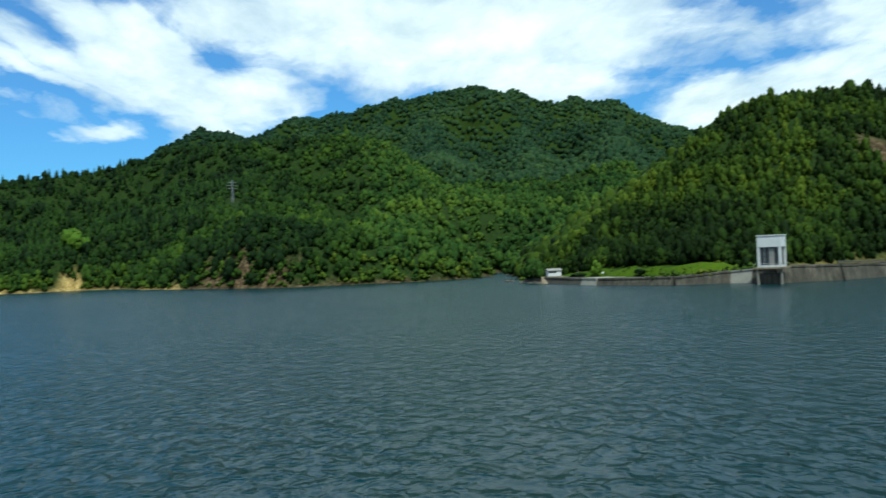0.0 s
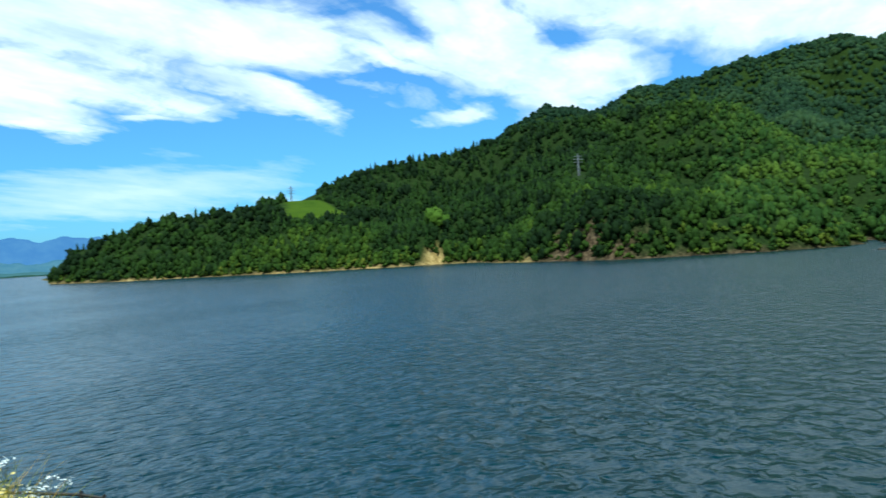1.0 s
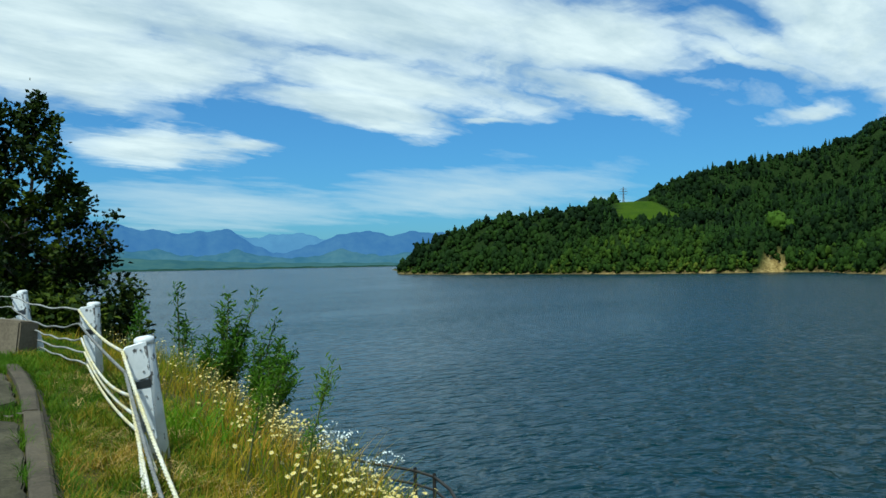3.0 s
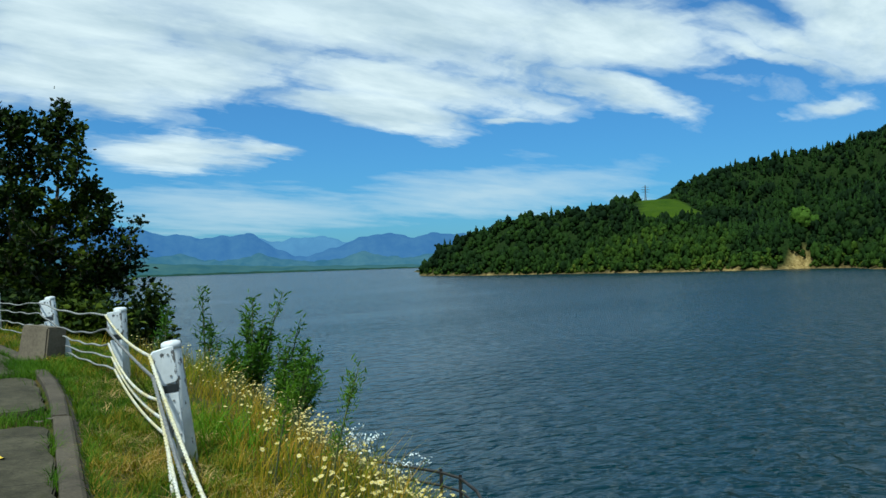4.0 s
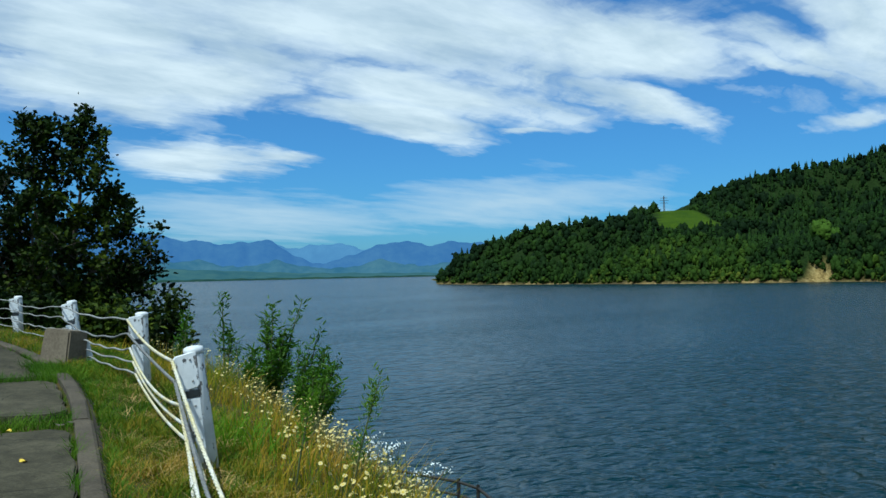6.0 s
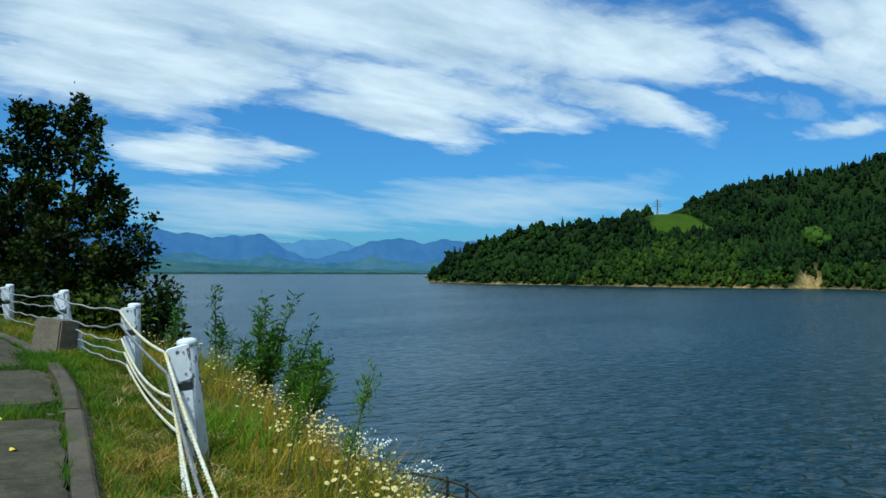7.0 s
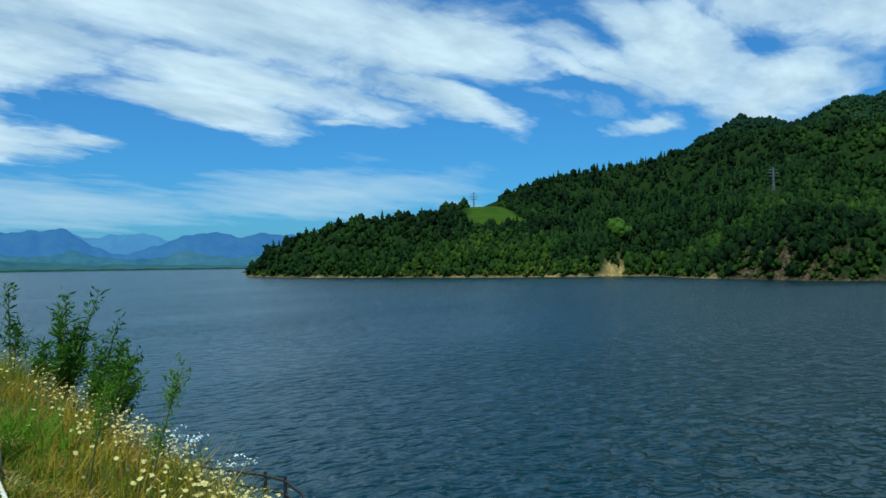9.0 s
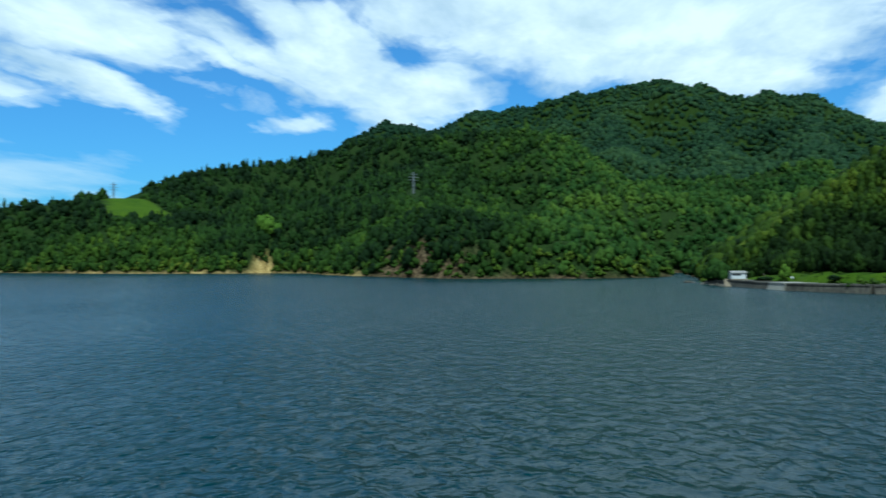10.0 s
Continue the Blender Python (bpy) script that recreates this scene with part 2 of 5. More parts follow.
t.links.new(mixed(t, 0.7, col, ramp(t, n2, [(0.3, 0.35), (0.6, 1.1)]), "MULTIPLY"), b.inputs["Base Color"])
bumped(t, b, n2, 0.4, 0.004)
M_GREYCABLE = plain("dirty_grey_cable", (0.13, 0.13, 0.125), (0.36, 0.36, 0.34), 14, 0.7)
M_CONCRETE = plain("weathered_concrete", (0.085, 0.066, 0.044), (0.19, 0.155, 0.105), 1.6, 0.9, bump=0.35, depth=0.01, fine_scale=40)
M_PAVING, t, b = material("worn_paving_concrete", 0.9, 0.0, 0.2)
p = place(t)
n1, n2, n3 = noised(t, p, 1.4, 6.0, 0.65), noised(t, p, 60, 3.0, 0.7), noised(t, p, 7.0, 5.0, 0.7, 0.3)
crack = node(t, "ShaderNodeTexVoronoi", Scale=1.1)
crack.feature = "DISTANCE_TO_EDGE"
t.links.new(mixed(t, 0.12, p, noised(t, p, 6.0, 4.0, 0.6)), crack.inputs["Vector"])
line = ramp(t, crack.outputs["Distance"], [(0.0, 1.0), (0.006, 0.0)])
f = maths(t, "ADD", maths(t, "MULTIPLY", n1, 0.45), maths(t, "ADD", maths(t, "MULTIPLY", n2, 0.25), maths(t, "MULTIPLY", n3, 0.3)))
col = ramp(t, f, [(0.38, (0.017, 0.015, 0.008)), (0.5, (0.049, 0.043, 0.025)), (0.62, (0.100, 0.088, 0.054))])
col = mixed(t, ramp(t, n3, [(0.60, 0.0), (0.68, 0.7)]), col, (0.030, 0.028, 0.010))
t.links.new(mixed(t, line, col, (0.010, 0.010, 0.006)), b.inputs["Base Color"])
bumped(t, b, maths(t, "SUBTRACT", n2, line), 0.6, 0.006)
M_KERB = plain("dirty_kerb_concrete", (0.034, 0.026, 0.016), (0.100, 0.080, 0.052), 2.5, 0.95, bump=0.5, depth=0.012, fine_scale=45)
M_STRIP = plain("dark_strip", (0.010, 0.008, 0.005), (0.030, 0.022, 0.013), 9, 0.95, bump=0.6, depth=0.01)
M_WALL, t, b = material("quay_concrete", 0.9)
p = place(t)
n1, n2, n3 = noised(t, p, 0.16, 5.0, 0.6), noised(t, mapped(t, p, (1, 1, 0.12)), 1.1, 4.0, 0.65), noised(t, p, 3.0, 3.0, 0.6)
f = maths(t, "ADD", maths(t, "MULTIPLY", n1, 0.4), maths(t, "MULTIPLY", n2, 0.6))
t.links.new(ramp(t, f, [(0.36, (0.012, 0.011, 0.008)), (0.5, (0.036, 0.033, 0.025)), (0.64, (0.088, 0.079, 0.060))]), b.inputs["Base Color"])
bumped(t, b, n3, 0.3, 0.05)
M_PALEWALL = plain("clean_concrete", (0.17, 0.165, 0.14), (0.24, 0.23, 0.20), 0.3, 0.9)
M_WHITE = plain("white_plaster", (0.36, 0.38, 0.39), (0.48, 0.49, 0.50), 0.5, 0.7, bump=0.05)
M_ROOF = plain("grey_roof_sheet", (0.13, 0.125, 0.12), (0.22, 0.21, 0.20), 0.6, 0.6)
M_DARK = plain("dark_opening", (0.012, 0.014, 0.016), (0.03, 0.034, 0.038), 0.8, 0.25, spec=0.5)
M_STEEL = plain("galvanised_steel", (0.15, 0.162, 0.175), (0.23, 0.245, 0.26), 0.7, 0.5, 0.6)
M_WIRE = plain("dull_grey_wire", (0.10, 0.10, 0.10), (0.26, 0.26, 0.25), 30, 0.6)
M_RAIL = plain("black_painted_rail", (0.012, 0.012, 0.012), (0.035, 0.032, 0.028), 6, 0.5)

# lake water: fine ripples, wind waves and slow slicks in relief over a dark body
M_WATER, t, b = material("lake_water", 0.23, 0.0, 0.31)
b.inputs["IOR"].default_value = 1.33
p = place(t)
wind = mapped(t, p, (1.0, 0.55, 1.0), (0, 0, 25))
w1 = noised(t, wind, 0.92, 1.6, 0.45, 0.5)
w2 = noised(t, mapped(t, p, (1.0, 0.6, 1.0), (0, 0, 5)), 3.0, 3.0, 0.55, 0.3)
slick = ramp(t, noised(t, mapped(t, p, (1, 0.35, 1), (0, 0, 35)), 0.022, 4.0, 0.55, 0.6), [(0.35, 0.35), (0.62, 1.0)])
crest = ramp(t, noised(t, mapped(t, p, (1.0, 0.7, 1.0), (0, 0, 40)), 0.80, 2.0, 0.5, 0.3), [(0.50, 0.0), (0.68, 1.0)])
hgt = maths(t, "ADD", maths(t, "MULTIPLY", w1, 0.54), maths(t, "ADD", maths(t, "MULTIPLY", crest, 0.20), maths(t, "MULTIPLY", w2, 0.065)))
hgt = maths(t, "MULTIPLY", hgt, slick)
bumped(t, b, hgt, 1.0, 1.15)
t.links.new(mixed(t, slick, (0.0013, 0.0160, 0.0196), (0.0018, 0.0182, 0.0224)), b.inputs["Base Color"])

# hill ground: grass, forest floor, bare rock and pale shore by what lies there
M_HILL, t, b = material("hillside_ground", 0.95, 0.0, 0.05)
p = place(t)
n1, n2 = noised(t, p, 0.06, 5.0, 0.6), noised(t, p, 0.7, 4.0, 0.6)
green = ramp(t, maths(t, "ADD", maths(t, "MULTIPLY", n1, 0.6), maths(t, "MULTIPLY", n2, 0.4)), [(0.35, (0.022, 0.050, 0.003)), (0.65, (0.052, 0.086, 0.005))])
# forest floor colour is darkened for the shade under the trees
floor_ = ramp(t, n2, [(0.35, (0.008, 0.016, 0.004)), (0.65, (0.018, 0.034, 0.007))])
n3 = noised(t, mapped(t, p, (1, 1, 0.5)), 0.3, 5.0, 0.65, 0.4)
n2 = maths(t, "ADD", maths(t, "MULTIPLY", n2, 0.5), maths(t, "MULTIPLY", n3, 0.5))
rock = ramp(t, n2, [(0.38, (0.012, 0.009, 0.005)), (0.49, (0.042, 0.029, 0.016)), (0.60, (0.110, 0.082, 0.046))])
sand = ramp(t, n2, [(0.38, (0.11, 0.075, 0.024)), (0.5, (0.25, 0.18, 0.065)), (0.62, (0.38, 0.29, 0.12))])
attr = {}
for a in ("meadow", "rocky", "sandy"):
    attr[a] = named(t, a)
col = mixed(t, attr["meadow"], floor_, green)
col = mixed(t, attr["rocky"], col, rock)
col = mixed(t, attr["sandy"], col, sand)
t.links.new(col, b.inputs["Base Color"])
bumped(t, b, n2, 0.8, 1.6)

# near bank: trodden turf with straw and bare soil
M_BANK, t, b = material("bank_turf", 0.95, 0.0, 0.1)
p = place(t)
n1, n2 = noised(t, p, 1.3, 5.0, 0.6), noised(t, p, 22.0, 4.0, 0.65)
f = maths(t, "ADD", maths(t, "MULTIPLY", n1, 0.65), maths(t, "MULTIPLY", n2, 0.35))
t.links.new(ramp(t, f, [(0.3, (0.018, 0.028, 0.005)), (0.45, (0.038, 0.046, 0.008)), (0.56, (0.080, 0.058, 0.018)), (0.7, (0.12, 0.070, 0.028))]), b.inputs["Base Color"])
bumped(t, b, n2, 0.7, 0.03)

# mountains beyond the lake: backdrop, the air's blue haze put into colour and glow
def distance_material(name, lo, hi, haze_glow, power):
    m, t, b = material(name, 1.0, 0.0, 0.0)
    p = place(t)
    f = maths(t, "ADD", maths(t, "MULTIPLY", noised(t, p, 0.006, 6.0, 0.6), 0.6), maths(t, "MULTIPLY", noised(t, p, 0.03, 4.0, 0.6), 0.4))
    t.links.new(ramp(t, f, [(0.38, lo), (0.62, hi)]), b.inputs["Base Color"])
    b.inputs["Emission Color"].default_value, b.inputs["Emission Strength"].default_value = (*haze_glow, 1), power
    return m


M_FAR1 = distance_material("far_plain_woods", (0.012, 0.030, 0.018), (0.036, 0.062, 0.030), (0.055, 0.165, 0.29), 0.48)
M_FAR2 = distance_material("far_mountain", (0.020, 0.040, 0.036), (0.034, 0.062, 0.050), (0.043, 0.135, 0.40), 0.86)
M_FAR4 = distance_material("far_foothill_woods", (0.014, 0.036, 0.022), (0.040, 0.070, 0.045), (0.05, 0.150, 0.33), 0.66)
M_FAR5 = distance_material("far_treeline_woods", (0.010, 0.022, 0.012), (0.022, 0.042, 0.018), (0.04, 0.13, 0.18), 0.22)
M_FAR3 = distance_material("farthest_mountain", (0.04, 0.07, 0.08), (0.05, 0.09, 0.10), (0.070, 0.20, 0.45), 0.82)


# ---- mesh helpers ----
def mesh_of(name, verts, faces, mat, smooth=False):
    """Mesh data from numpy arrays of corners and of triangles or quads."""
    me = bpy.data.meshes.new(name)
    verts, faces = np.asarray(verts, np.float32), np.asarray(faces, np.int32)
    k = faces.shape[1]
    me.vertices.add(len(verts))
    me.vertices.foreach_set("co", verts.ravel())
    me.loops.add(faces.size)
    me.loops.foreach_set("vertex_index", faces.ravel())
    me.polygons.add(len(faces))
    me.polygons.foreach_set("loop_start", np.arange(0, faces.size, k, dtype=np.int32))
    me.polygons.foreach_set("use_smooth", np.full(len(faces), smooth))
    me.update(calc_edges=True)
    me.materials.append(mat)
    return me


def bm_mesh(name, bm, mat, smooth=False):
    me = bpy.data.meshes.new(name)
    for f in bm.faces:
        f.smooth = smooth
    bm.to_mesh(me)
    bm.free()
    me.materials.append(mat)
    return me


def part(name, bm, mat, parent, label="", smooth=False):
    ob = new(name, bm_mesh(name, bm, mat, smooth))
    ob.parent = parent
    return tagged(ob, label) if label else ob


def part_mesh(name, me, parent, label=""):
    ob = new(name, me)
    ob.parent = parent
    return tagged(ob, label) if label else ob


def thing(name, at, turn=0.0, **tags):
    ob = new(name)
    ob.matrix_world = pose(*at, 0, 0, turn)
    return tagged(ob, **tags)


def box_bm(sx, sy, sz, at=(0, 0, 0), bevel=0.0, bm=None, taper=1.0):
    """A box standing on at, its top drawn in by taper."""
    own = bmesh.new()
    bmesh.ops.create_cube(own, size=1.0)
    for v in own.verts:
        k = taper if v.co.z > 0 else 1.0
        v.co = Vector((v.co.x * sx * k, v.co.y * sy * k, (v.co.z + 0.5) * sz))
    if bevel:
        bmesh.ops.bevel(own, geom=own.edges[:], offset=bevel, segments=2, affect="EDGES")
    bmesh.ops.translate(own, verts=own.verts, vec=at)
    if bm is None:
        return own
    tmp = bpy.data.meshes.new("tmp")
    own.to_mesh(tmp)
    own.free()
    bm.from_mesh(tmp)
    bpy.data.meshes.remove(tmp)
    return bm


def tube(points, radii, sides=8):
    """Corners and quads of a tube along points with a radius at each; closed by a cap at either end."""
    pts = [Vector(p) for p in points]
    if isinstance(radii, (int, float)):
        radii = [radii] * len(pts)
    verts, faces = [], []
    for i, p in enumerate(pts):
        d = (pts[min(i + 1, len(pts) - 1)] - pts[max(i - 1, 0)]).normalized()
        a = d.orthogonal().normalized() if abs(d.z) > 0.95 else d.cross(Vector((0, 0, 1))).normalized()
        c = d.cross(a)
        for k in range(sides):
            w = 2 * math.pi * k / sides
            verts.append(p + (a * math.cos(w) + c * math.sin(w)) * radii[i])
    for i in range(len(pts) - 1):
        for k in range(sides):
            j = (k + 1) % sides
            faces.append((i * sides + k, i * sides + j, (i + 1) * sides + j, (i + 1) * sides + k))
    return verts, faces


def tubes_mesh(name, runs, mat, sides=8):
    verts, faces = [], []
    for points, radii in runs:
        v, f = tube(points, radii, sides)
        n = len(verts)
        verts += v
        faces += [tuple(i + n for i in q) for q in f]
    return mesh_of(name, [tuple(v) for v in verts], faces, mat, True)


# ---- lie of the land ----
EYE = 9.0


def polar(az, r, el, tree=8.0):
    """A crest point from bearing, distance and the height angle of the wood's outline on it."""
    a = radians(az)
    return (-r * math.sin(a), r * math.cos(a), max(EYE + r * math.tan(radians(el)) - tree, 1.0))


PENINSULA = [polar(*q) for q in ((47, 800, 0.6, 6), (45.4, 770, 2.0), (43.2, 720, 3.0), (39.8, 690, 3.55), (36.2, 680, 3.78), (33.7, 690, 3.9),
             (32.1, 710, 3.75, 1), (30.9, 740, 3.9, 1), (29.6, 790, 4.85), (25.9, 850, 5.96), (22.2, 900, 6.5), (18.5, 950, 7.0), (15, 900, 7.4), (12, 860, 7.6))]
SPUR = [polar(*q) for q in ((11.6, 408, 2.2), (12.2, 432, 3.7), (13.2, 470, 3.9), (13.6, 530, 3.9), (13.6, 600, 4.6, 8), (12.8, 720, 6.0), (12, 850, 7.4))]
MAIN = [polar(*q) for q in ((21.5, 1500, 6.3), (18.5, 1500, 7.3), (15.2, 1500, 8.75), (13.2, 1500, 8.75), (11.4, 1480, 8.35), (8.8, 1450, 9.85), (6.4, 1450, 10.0),
        (2.2, 1450, 10.55), (-0.8, 1450, 10.95), (-2.8, 1450, 11.05), (-5.0, 1480, 10.55), (-7.0, 1500, 9.5), (-9.2, 1500, 10.3), (-11.3, 1500, 9.9), (-13, 1500, 9.3), (-14.4, 1480, 8.5),
        (-17, 1450, 7.3), (-24, 1400, 6.6))]
FRONT = [polar(*q) for q in ((12, 900, 7.9), (9.5, 900, 8.5), (6.5, 880, 8.5), (4.6, 840, 8.1), (2.8, 760, 6.9), (1.0, 690, 5.5), (-1.8, 560, 2.9), (-3.4, 470, 1.2))]
TAIL = [polar(*q) for q in ((-0.3, 1400, 10.3), (0.8, 1150, 8.4), (-0.5, 950, 6.6))]
FOOT = [polar(*q) for q in ((-4.8, 600, 2.2), (-5.4, 800, 4.4), (-6.0, 1050, 6.9), (-5.2, 1350, 8.9))]
ARM = [polar(*q) for q in ((-10.5, 560, 2.5), (-11.5, 850, 5.6), (-11.5, 1200, 8.6))]
RIGHT = [polar(*q) for q in ((-7.6, 325, 0.9, 7), (-8.6, 335, 2.2, 8), (-10.3, 345, 3.8), (-12.5, 360, 5.2), (-15.9, 380, 7.55), (-18.8, 400, 10.0), (-22, 420, 9.85),
         (-27, 420, 10.1), (-34, 400, 9.8), (-45, 400, 8.0))]
SPINES = [(PENINSULA, 190), (SPUR, 190), (MAIN, 470), (FRONT, 200), (TAIL, 170), (FOOT, 150), (ARM, 170), (RIGHT, 165)]
SHORE = [(-650, 612), (-560, 530), (-461, 482), (-382, 480), (-300, 466), (-231, 470), (-208, 492), (-178, 486), (-150, 440), (-96, 390), (-67, 370),
         (-40, 377), (-6, 386), (16, 408), (25, 445), (24, 540), (36, 540), (33, 420), (30, 330), (34, 290), (45, 253), (61, 232), (76, 231), (84, 219), (100, 222),
         (119, 235), (160, 254), (260, 290), (480, 360), (900, 700), (900, 2500), (-1700, 2500), (-1200, 1100), (-760, 720)]
QUAY = [(30, 318, 1.0), (34, 290, 1.9), (45, 253, 2.0), (61, 232, 2.2), (76, 231, 3.2), (84, 219, 4.2), (100, 222, 4.0), (119, 235, 3.5), (160, 254, 3.3), (200, 268, 3.3)]


def to_segments(x, y, pts):
    """Distance from many places to a line of points, and which segment and how far along it is nearest."""
    best = np.full(x.shape, 1e9)
    seg = np.zeros(x.shape, int)
    along = np.zeros(x.shape)
    for i in range(len(pts) - 1):
        ax, ay, bx, by = *pts[i][:2], *pts[i + 1][:2]
        dx, dy = bx - ax, by - ay
        t = np.clip(((x - ax) * dx + (y - ay) * dy) / (dx * dx + dy * dy), 0, 1)
        d = np.hypot(x - ax - t * dx, y - ay - t * dy)
        w = d < best
        best[w], seg[w], along[w] = d[w], i, t[w]
    return best, seg, along


def inside(x, y, poly):
    hit = np.zeros(x.shape, bool)
    for (ax, ay), (bx, by) in zip(poly, poly[1:] + poly[:1]):
        w = (ay > y) != (by > y)
        with np.errstate(divide="ignore", invalid="ignore"):
            hit ^= w & (x < (bx - ax) * (y - ay) / ((by - ay) or 1e-9) + ax)
    return hit


def waves(x, y, size, seed):
    """Smooth noise from a few turned sine waves, about -1 to 1."""
    g = np.random.default_rng(seed)
    out = np.zeros(x.shape)
    for k in range(7):
        a, f, ph = g.uniform(0, 6.28), g.uniform(0.6, 1.7) / size, g.uniform(0, 6.28, 2)
        out += np.sin((x * np.cos(a) + y * np.sin(a)) * f * 6.28 + ph[0] + 1.3 * np.sin((x * np.sin(a) - y * np.cos(a)) * f * 4.1 + ph[1]))
    return out / 4.0


def hill_height(x, y):
    """Ground height of the hills, and the way in from the shore."""
    tops = []
    for pts, wide in SPINES:
        d, i, t = to_segments(x, y, pts)
        hs = np.array([p[2] for p in pts])
        h = hs[i] * (1 - t) + hs[i + 1] * t
        r = np.sqrt(d * d + 64) - 8
        q = np.clip(1 - r / (wide + 0.4 * h), 0, 1) ** 1.15
        tops.append(h * q * (1 + 4 * q * (1 - q) * (0.17 * waves(x, y, 210, 11) + 0.13 * waves(x, y, 95, 12))))
    tops = np.array(tops)
    k = 7.0
    z = k * np.log(np.maximum(np.exp(tops / k).sum(0) - (len(SPINES) - 1), 1))
    z = np.maximum(z, 0)
    z = z * (1 + 0.03 * waves(x, y, 260, 1) + 0.02 * waves(x, y, 90, 2)) + 1.2 * waves(x, y, 45, 3)
    z = z - 24 * np.exp(-(((x + 226) / 62) ** 2 + ((y - 1285) / 90) ** 2))
    # the hay meadow: an even slope towards the lake
    az, r = bearing(x, y), np.hypot(x, y)
    rise = np.interp(r, [600, 628, 650, 668, 720, 760, 790], [0.027, 0.033, 0.040, 0.0495, 0.0645, 0.061, 0.058])
    w = np.clip((az - 27.2) / 1.2, 0, 1) * np.clip((33.2 - az) / 0.9, 0, 1) * np.clip((r - 590) / 35, 0, 1) * np.clip((800 - r) / 50, 0, 1)
    w = w * np.where(az < 30.4, np.clip((720 - 32 * (30.4 - az) - r) / 30 + 1, 0, 1), 1)
    z = z * (1 - w) + (EYE + r * rise) * w
    ds, _, _ = to_segments(x, y, SHORE + SHORE[:1])
    land = inside(x, y, SHORE)
    sd = np.where(land, ds, -ds) + 3.0 * waves(x, y, 40, 4)
    steep = 0.62 + 0.5 * np.exp(-(((x + 75) / 70) ** 2 + ((y - 390) / 50) ** 2)) + 0.5 * np.exp(-(((x + 211) / 14) ** 2 + ((y - 496) / 16) ** 2))
    steep = steep + 0.5 * np.exp(-(((x + 560) / 65) ** 2 + ((y - 560) / 65) ** 2))
    z = np.where(sd > 0, np.minimum(np.maximum(z, 2.0), 0.25 + np.maximum(sd - 2, 0) * steep + 0.06 * sd), np.maximum(sd * 0.4, -5))
    dq, qi, qt = to_segments(x, y, QUAY)
    qz = np.array([q[2] for q in QUAY])
    top = qz[qi] * (1 - qt) + qz[qi + 1] * qt - 0.15
    mound = np.clip((dq - 3) * 0.32, 0, 2.9) * np.clip((84 - x) / 8, 0, 1) * np.clip((x - 38) / 16, 0, 1)
    near = land & (dq < 60)
    shelf = top + mound + np.maximum(dq - 18, 0) * 0.95
    # the steep hill runs down to the back of the lawn
    toe = top + np.clip(dq - 18, 0, 55) * 0.44 * np.clip((-az - 8.0) / 4, 0, 1) * np.clip((125 - dq) / 50, 0, 1)
    z = np.where(land & (dq > 18) & (az < -8), np.maximum(z, toe), z)
    z = np.where(near, np.where(dq < 18, top + mound, np.minimum(np.maximum(z, top + mound), shelf)), z)
    z = np.where((~land & (dq < 26)) | (dq < 5.5), -3.0, z)
    return z, sd, dq


def grid_faces(nx, ny):
    i = np.arange(nx - 1)[:, None] * ny + np.arange(ny - 1)[None, :]
    return np.stack([i, i + ny, i + ny + 1, i + 1], -1).reshape(-1, 4)


def bearing(x, y):
    return np.degrees(np.arctan2(-x, y))


def cover_of(x, y, z, sd, dq):
    """Where meadow, rock and sand lie instead of woods."""
    az, r = bearing(x, y), np.hypot(x, y)
    meadow = ((az > 27.2) & (az < 32.5) & (r > 656) & (r < np.where(az < 30.4, 728 - 34 * (30.4 - az), 760))) * 1.0
    meadow = np.maximum(meadow, ((dq < 14.5) & (x < 82)) * 1.0)
    meadow = np.maximum(meadow, 0.12 * (r > 950))
    rocky = np.clip(1.3 - sd / 2.4, 0, 1) * (sd > -8)
    bare = 0.95 * np.clip(1.5 - 1.4 * np.hypot((x - 164) / 13, (y - 322) / 20), 0, 1)
    u, v = (x + 97) * 0.76 - (y - 397) * 0.64, (x + 97) * 0.64 + (y - 397) * 0.76
    cliff = np.exp(-((u / 58) ** 2 + (v / 22) ** 2)) * (0.80 + 0.45 * waves(x, y, 22, 8))
    rocky = np.clip(np.maximum(rocky, (cliff - 0.46) * 4), 0, 1)
    rocky = np.maximum(rocky, bare)
    sandy = np.clip(2.4 - 2.2 * np.minimum(np.hypot((x + 211) / 7.0, (y - 496) / 9), np.minimum(np.hypot((x + 243) / 5, (y - 473) / 4), np.hypot((x + 229) / 3, (y - 476) / 4))), 0, 1)
    sandy = np.maximum(sandy, np.clip(1.3 - sd / 3, 0, 1) * (0.5 + 0.5 * waves(x, y, 60, 9)) * (x < -120))
    sandy = np.maximum(sandy, ((dq > 10.5) & (dq < 19.6) & (x > 88)) * 0.35)
    return meadow, rocky, np.clip(sandy, 0, 1)


xs, ys = np.arange(-1000, 501, 5.5), np.concatenate([np.arange(180, 700, 4.5), np.arange(700, 1640, 9.0), np.arange(1640, 2300, 30.0)])
gx, gy = [a.ravel() for a in np.meshgrid(xs, ys, indexing="ij")]
gz, gsd, gdq = hill_height(gx, gy)
hills = new("ground_hills", mesh_of("hills", np.stack([gx, gy, gz], 1), grid_faces(len(xs), len(ys)), M_HILL, True))
for key, values in zip(("meadow", "rocky", "sandy"), cover_of(gx, gy, gz, gsd, gdq)):
    hills.data.attributes.new(key, "FLOAT", "POINT").data.foreach_set("value", values.astype(np.float32))
tagged(hills, "wooded hills with bare rocky shore round the lake", "hills", kind="structure")

